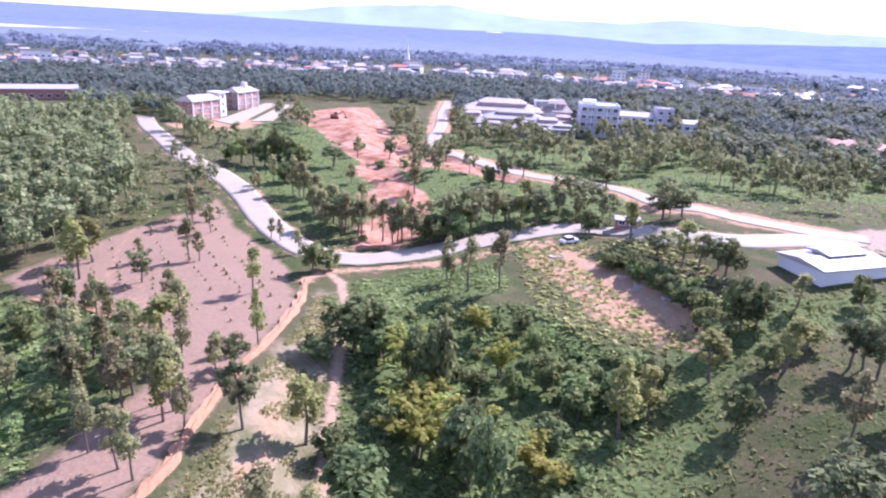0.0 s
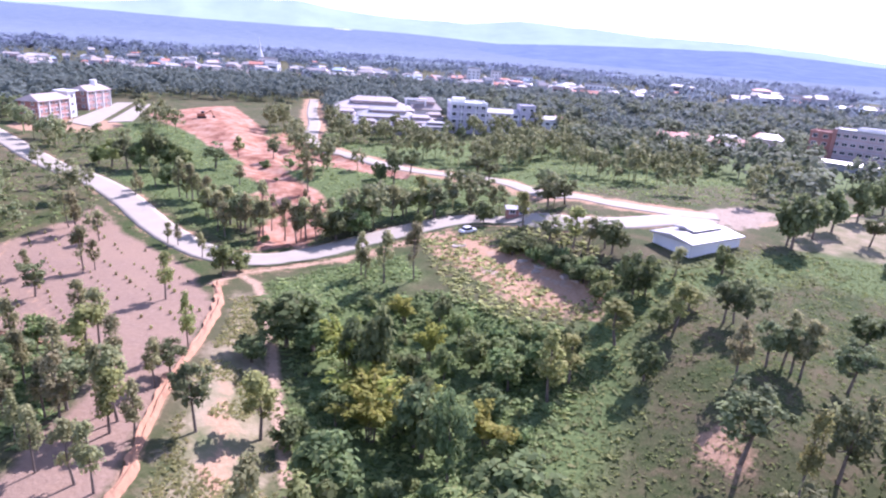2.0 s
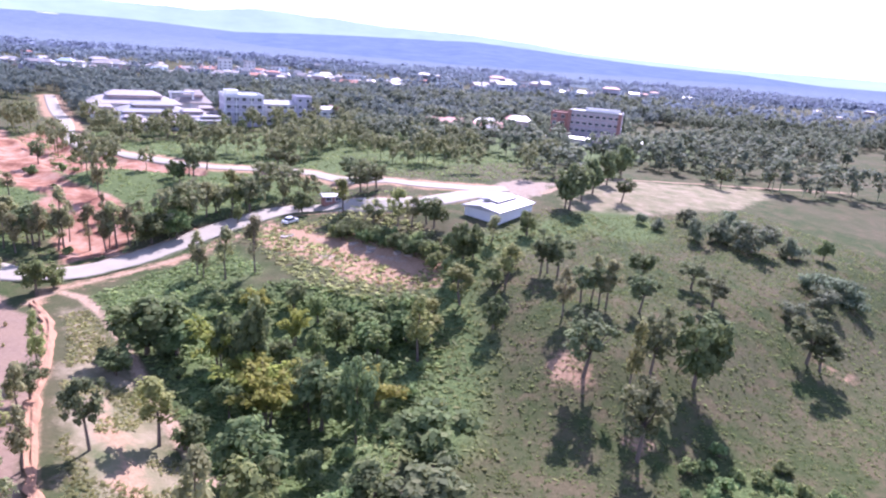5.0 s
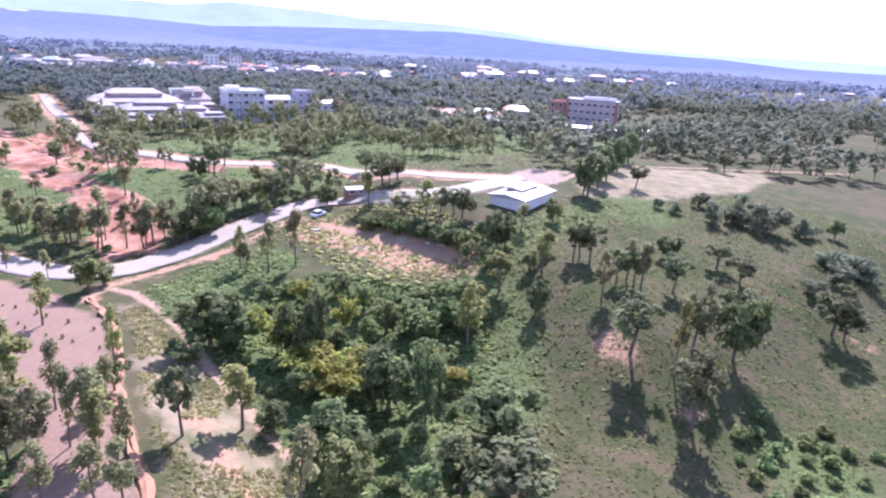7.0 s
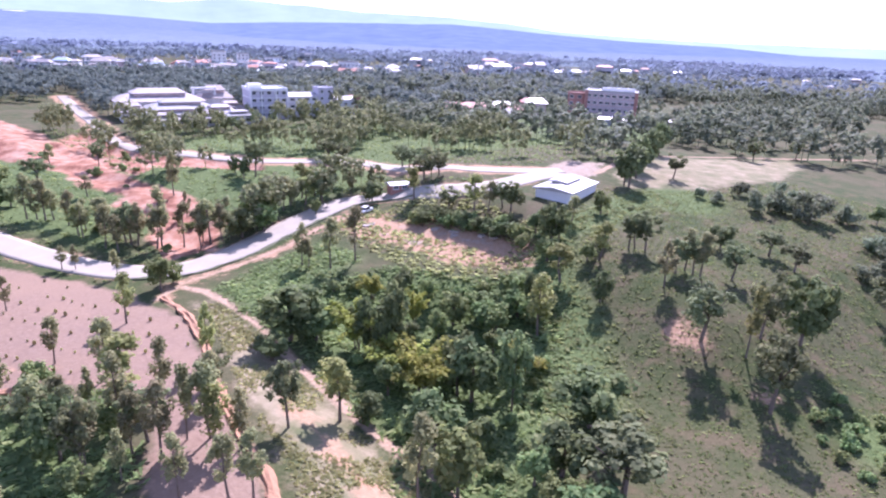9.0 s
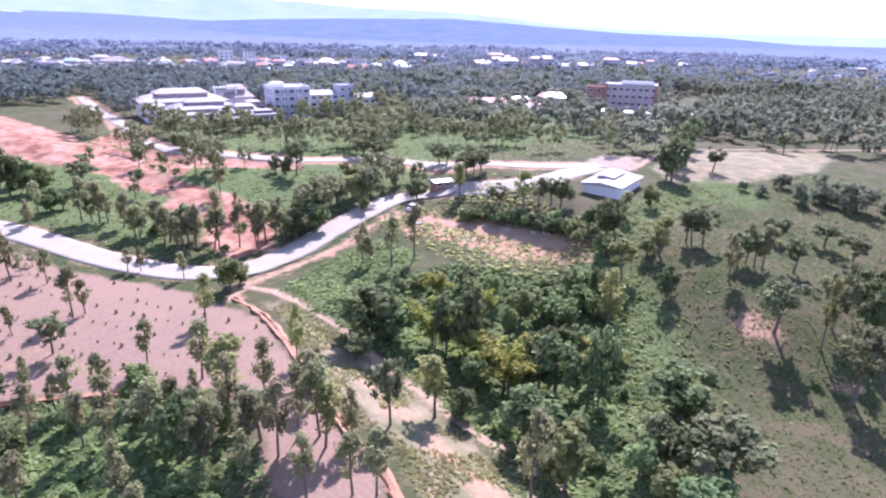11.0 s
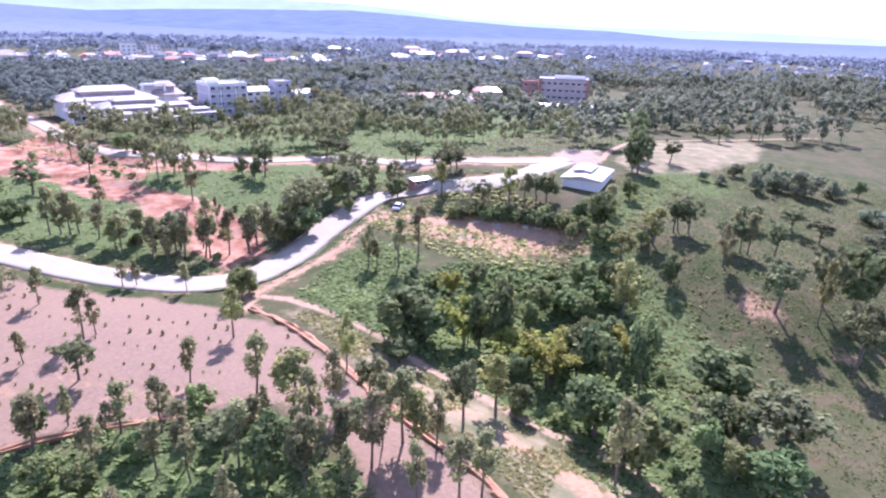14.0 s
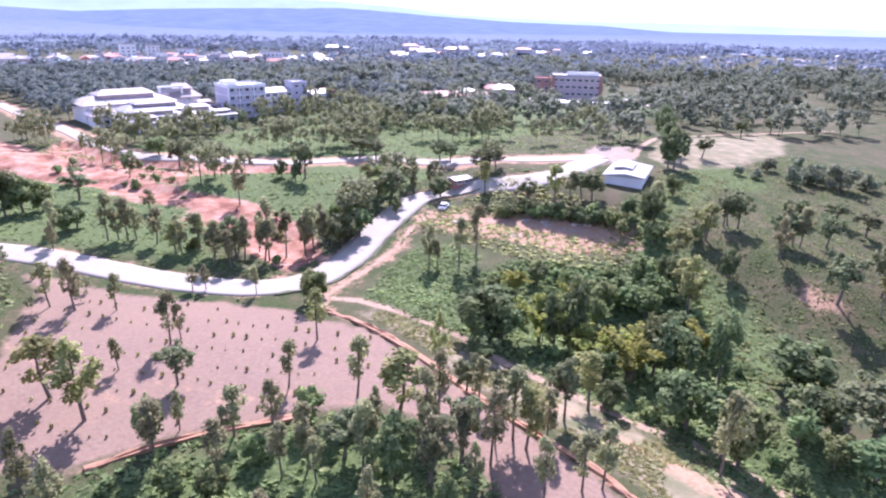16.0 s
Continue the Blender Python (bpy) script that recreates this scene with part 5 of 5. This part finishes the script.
facade(b, 8, 11, 0, 4, 2, 0.6, 3.2, 1.8, 1.5)
for x, y, w, d in ((207, 205, 14, 6), (219, 190, 12, 6), (230, 184, 8, 5), (205, 222, 8, 5)):
    b = block("canopy", "low white roofed walkway before the faculty block", x, y, FT, w, d, 2.6, WALL_GREY, gable_roof(w, d, 2.8, 0.8), WHITE_ROOF, "canopy")
for x, y, w, d, h, t, rf in ((178, 262, 20, 12, 5, -40, RED_ROOF), (192, 252, 14, 10, 4.5, -40, RED_ROOF), (204, 244, 11, 9, 8, -45, WHITE_ROOF), (196, 262, 12, 9, 5, -40, WHITE_ROOF),
                             (168, 270, 12, 9, 4.5, -40, RED_ROOF), (184, 243, 8, 6, 3.5, -40, WHITE_ROOF), (212, 256, 10, 8, 7, -40, RED_ROOF)):
    b = block("campus_house", "red-brown house with " + ("red clay roof" if rf is RED_ROOF else "whitish roof") + " among trees", x, y, t, w, d, h, WALL_PINK, hip_roof(w, d, h, 2.2), rf, "house")
    facade(b, w, d, 0, max(1, int(h // 3.5)), 3, 0.3, 3.2, 1.4, 1.2)

# white workshop beside the forecourt
WX, WY, WT = 69.3, 101.6, 18
b = block("workshop", "low white workshop with broad pale metal roof", WX, WY, WT, 15, 9, 2.2, WALL_WHITE, None, None)
bm = gable_roof(15, 9, 2.3, 0.7, 0.6, 0.25)
part("roof", bm, WHITE_ROOF, b)
bm = gable_roof(8, 4, 3.3, 0.4, 0.5, 0.2)
bmesh.ops.translate(bm, verts=bm.verts, vec=(1.5, 1.2, 0))
part("raised_roof", bm, WHITE_ROOF, b)
part("clerestory", box(1.5, 1.2, 2.4, 7.4, 3.4, 0.85), WALL_GREY, b)
b = block("kiosk", "small hut with flat whitish roof by the road", 44.2, 136.9, -12, 4.8, 3.2, 2.1, WALL_BRICK, gable_roof(4.8, 3.2, 2.1, 0.4, 0.5), WHITE_ROOF, "hut")
facade(b, 4.8, 3.2, 0, 1, 2, 0.0, 3, 1.4, 1.1)

# broken slabs on the bare clearing
slab_rng = np.random.default_rng(9)
PALE_SLAB = plain("broken_pale_concrete", (0.38, 0.32, 0.26), 0.9, 1.2, 0.3, 0.3)
for k in range(7):
    s = slab_rng.uniform(0, 1)
    x, y = 26 + 18 * s + slab_rng.normal(0, 1.3), 121 - 25 * s + slab_rng.normal(0, 1.6)
    bm = bmesh.new()
    m = slab_rng.integers(5, 8)
    ring = [(slab_rng.uniform(0.6, 1.6) * math.cos(6.283 * i / m), slab_rng.uniform(0.5, 1.2) * math.sin(6.283 * i / m)) for i in range(m)]
    lo = [bm.verts.new((a, c, -0.3)) for a, c in ring]
    hi = [bm.verts.new((a * 0.94, c * 0.94, 0.22)) for a, c in ring]
    bm.faces.new(hi)
    for i in range(m):
        bm.faces.new((lo[i], lo[(i + 1) % m], hi[(i + 1) % m], hi[i]))
    me = bpy.data.meshes.new("concrete_slab")
    bm.to_mesh(me)
    bm.free()
    me.materials.append(PALE_SLAB)
    ob = new("concrete_slab", me)
    ob.matrix_basis = Matrix.LocRotScale((x, y, ground_at(x, y)), Euler((slab_rng.normal(0, 0.06), slab_rng.normal(0, 0.06), slab_rng.uniform(0, 6))), None)
    tagged(ob, "broken pale concrete slab lying on bare soil", "slab", "slabs of the clearing")


def wheel(parent, x, y, r, w):
    bm = bmesh.new()
    bmesh.ops.create_cone(bm, cap_ends=True, segments=18, radius1=r, radius2=r, depth=w, matrix=Matrix.Translation((x, y, r)) @ Matrix.Rotation(math.pi / 2, 4, "X"))
    t = part("wheel", bm, RUBBER, parent)
    bm = bmesh.new()
    bmesh.ops.create_cone(bm, cap_ends=True, segments=12, radius1=r * 0.55, radius2=r * 0.5, depth=w + 0.03, matrix=Matrix.Translation((x, y, r)) @ Matrix.Rotation(math.pi / 2, 4, "X"))
    part("rim", bm, WHITE_ROOF, t)


RUBBER = plain("black_rubber", (0.03, 0.03, 0.03), 0.8)
CAR_PAINT = plain("white_car_paint", (0.75, 0.75, 0.76), 0.25, 0.5, 0.04, 0.0, 0, 0.06)
car = tagged(new("parked_car"), "white parked car on the dirt beside the road", "car")
car.matrix_basis = Matrix.Translation((30, 129.5, ground_at(30, 129.5))) @ Matrix.Rotation(radians(28), 4, "Z")
bm = box(0, 0, 0.3, 4.3, 1.75, 0.62)
bmesh.ops.bevel(bm, geom=bm.edges[:], offset=0.12, segments=2, affect="EDGES")
part("body", bm, CAR_PAINT, car)
bm = box(-0.2, 0, 0.9, 2.3, 1.55, 0.56)
for v in bm.verts:
    if v.co.z > 1.2:
        v.co.x = -0.2 + (v.co.x + 0.2) * 0.72
        v.co.y *= 0.86
part("glasshouse", bm, GLASS, car)
bm = box(-0.2, 0, 1.44, 1.75, 1.36, 0.07)
part("roof", bm, CAR_PAINT, car)
for x in (-1.35, 1.35):
    for y in (-0.8, 0.8):
        wheel(car, x, y, 0.31, 0.2)

DIGGER_PAINT = plain("dull_orange_machine_paint", (0.3, 0.12, 0.06), 0.5)
dg = tagged(new("excavator"), "small dark excavator standing on the red terrace", "excavator")
EXC = (-45, 290)
dg.matrix_basis = Matrix.Translation((*EXC, ground_at(*EXC))) @ Matrix.Rotation(radians(20), 4, "Z")
for y in (-1.0, 1.0):
    bm = box(0, y, 0, 3.6, 0.6, 0.85)
    bmesh.ops.bevel(bm, geom=bm.edges[:], offset=0.2, segments=2, affect="EDGES")
    part("track", bm, RUBBER, dg)
part("house", box(-0.3, 0.1, 0.9, 3.0, 2.3, 1.2), DIGGER_PAINT, dg)
part("cab", box(0.6, 0.7, 1.0, 1.3, 1.1, 1.9), GLASS, dg)
bm = box(0, 0, -0.15, 3.4, 0.35, 0.4)
bmesh.ops.transform(bm, matrix=Matrix.Translation((2.4, -0.4, 2.5)) @ Matrix.Rotation(radians(-30), 4, "Y"), verts=bm.verts)
part("boom", bm, DIGGER_PAINT, dg)
bm = box(0, 0, -0.12, 2.4, 0.3, 0.3)
bmesh.ops.transform(bm, matrix=Matrix.Translation((4.3, -0.4, 2.2)) @ Matrix.Rotation(radians(62), 4, "Y"), verts=bm.verts)
part("stick", bm, DIGGER_PAINT, dg)
part("bucket", box(4.9, -0.4, 0.3, 0.8, 0.9, 0.7), RUBBER, dg)

# paved yards
def slab(name, outline, mat, lift, label):
    x, y = zip(*outline)
    verts = [(a, c, ground_at(a, c) + lift) for a, c in outline]
    n = len(verts)
    verts += [(a, c, z - 0.6) for a, c, z in verts]
    faces = [tuple(range(n))] + [(k, n + k, n + (k + 1) % n, (k + 1) % n) for k in range(n)]
    me = mesh_from(name, verts, faces, mat)
    return tagged(new(name, me), label, "pavement", kind="structure")


slab("pavement", [(-94.6, 279), (-92.8, 353.8), (-86, 356.9), (-83.1, 268.8)], CONCRETE, 0.3, "pale concrete car park lane")
slab("pavement", [(-80.5, 282), (-82.2, 352.9), (-76.8, 352.5), (-72.2, 286.7)], CONCRETE, 0.3, "pale concrete parking strip")
slab("pavement", [(238, 180), (262, 204), (270, 196), (246, 172)], CONCRETE, 0.35, "pale concrete yard before the faculty block")

# ---- town ----
TOWN_WALLS = [WALL_WHITE, WALL_PINK, WALL_GREY, WALL_LILAC]
BLUE_ROOF = plain("faded_blue_roof", (0.42, 0.52, 0.62), 0.5, 0.6, 0.1, 0.02)
TOWN_ROOFS = [WHITE_ROOF, WHITE_ROOF, GREY_ROOF, GREY_ROOF, RED_ROOF, BLUE_ROOF, BROWN_ROOF]
town_rng = np.random.default_rng(77)
HOUSES = []
for wall in range(4):
    for rf in range(7):
        w, d, h = town_rng.uniform(7, 17), town_rng.uniform(6, 10), town_rng.choice([4, 5.5, 7, 9])
        bm = box(0, 0, -2, w, d, h + 2)
        me = bpy.data.meshes.new("wall")
        bm.to_mesh(me)
        bm.free()
        me.materials.append(TOWN_WALLS[wall])
        bm = (gable_roof if town_rng.uniform() < 0.6 else hip_roof)(w, d, h, town_rng.uniform(1.2, 2.6))
        m2 = bpy.data.meshes.new("roof")
        bm.to_mesh(m2)
        bm.free()
        m2.materials.append(TOWN_ROOFS[rf])
        bm = bmesh.new()
        add_box(bm, 0, -d / 2 - 0.04, h * 0.45, w * 0.8, 0.1, h * 0.2)
        m3 = bpy.data.meshes.new("window_band")
        bm.to_mesh(m3)
        bm.free()
        m3.materials.append(GLASS)
        HOUSES.append((me, m2, m3, ("white", "pinkish", "grey", "lilac")[wall], ("white", "white", "pinkish", "pinkish", "red", "blue", "brown")[rf]))


def house(az, r, size=1.0):
    me, m2, m3, wc_, rc = HOUSES[town_rng.integers(0, len(HOUSES))]
    x, y = r * math.sin(radians(az)), r * math.cos(radians(az))
    e = new("town_house")
    e.matrix_basis = Matrix.LocRotScale((x, y, ground_at(x, y)), Euler((0, 0, radians(-az + town_rng.choice([0, 90, 20, -25]) + town_rng.normal(0, 5)))), Vector((size, size, size)))
    for nm, q in (("wall", me), ("roof", m2), ("window_band", m3)):
        ob = new(nm, q)
        ob.parent = e
    tagged(e, "distant " + wc_ + " town house with " + rc + " roof", "house", "houses of the town")


for k in range(270):
    az = town_rng.uniform(-38, 31)
    house(az, town_rng.uniform(560, 735) + 30 * (az > 12), town_rng.uniform(0.65, 1.0))
for k in range(16):
    house(town_rng.uniform(-40, 60), town_rng.uniform(780, 900), town_rng.uniform(0.7, 1.1))
for k in range(18):
    house(town_rng.uniform(37, 50), town_rng.uniform(690, 780), town_rng.uniform(0.9, 1.5))
for k in range(26):
    house(town_rng.uniform(48, 88), town_rng.uniform(560, 950), town_rng.uniform(0.7, 1.0))
# taller town blocks
for az, r, w, h in ((15.5, 720, 14, 15), (17.5, 740, 12, 13), (41.5, 760, 30, 11), (20, 740, 18, 10), (-31, 640, 22, 12), (-2, 720, 16, 11), (26, 660, 20, 11)):
    x, y = r * math.sin(radians(az)), r * math.cos(radians(az))
    b = block("town_block", "pale multi-storey town building above low houses", x, y, -az, w, 12, h, WALL_WHITE, flat_roof(w, 12, h), WHITE_ROOF)
    facade(b, w, 12, 0, int(h // 3.2), int(w // 4), 0.3, 3.2, 1.8, 1.4)
e = tagged(new("pagoda_spire"), "slim white pagoda spire rising from the town", "pagoda")
x, y = 940 * math.sin(radians(-2.6)), 940 * math.cos(radians(-2.6))
e.matrix_basis = Matrix.Translation((x, y, ground_at(x, y)))
for nm, r0, r1, z0, z1 in (("base", 6, 5, -2, 6), ("bell", 4.6, 1.8, 6, 16), ("spire", 1.6, 0.2, 16, 30)):
    bm = bmesh.new()
    bmesh.ops.create_cone(bm, cap_ends=True, segments=20, radius1=r0, radius2=r1, depth=z1 - z0, matrix=Matrix.Translation((0, 0, (z0 + z1) / 2)))
    part(nm, bm, WALL_WHITE, e)


# pale river reach and fields in the distance
def ribbon(az0, az1, r, z0, z1, thick0, thick1, mat, label):
    n = 40
    verts, faces = [], []
    for k in range(n):
        s = k / (n - 1)
        a = radians(az0 + (az1 - az0) * s)
        z = z0 + (z1 - z0) * s + 0.8 * math.sin(9 * s)
        tk = (thick0 + (thick1 - thick0) * s) * (0.6 + 0.4 * math.sin(3.14 * s)) * (0.8 + 0.4 * noise.noise(Vector((s * 9, 1, 0))))
        verts += [(r * math.sin(a), r * math.cos(a), z), ((r + 120) * math.sin(a), (r + 120) * math.cos(a), z + tk)]
    for k in range(n - 1):
        faces.append((2 * k, 2 * k + 2, 2 * k + 3, 2 * k + 1))
    return tagged(new("backdrop", mesh_from("backdrop", verts, faces, mat)), label, "backdrop", kind="structure")


# both strips are brightened by emission of their own colour; neither is a light source
PALE_FAR = glowing_far_material("glowing_pale_field", (0.55, 0.52, 0.48), (0.68, 0.66, 0.64), 0.01, 0.25)
PALE_RIVER = glowing_far_material("glowing_pale_river", (0.42, 0.46, 0.56), (0.52, 0.56, 0.66), 0.01, 0.25)
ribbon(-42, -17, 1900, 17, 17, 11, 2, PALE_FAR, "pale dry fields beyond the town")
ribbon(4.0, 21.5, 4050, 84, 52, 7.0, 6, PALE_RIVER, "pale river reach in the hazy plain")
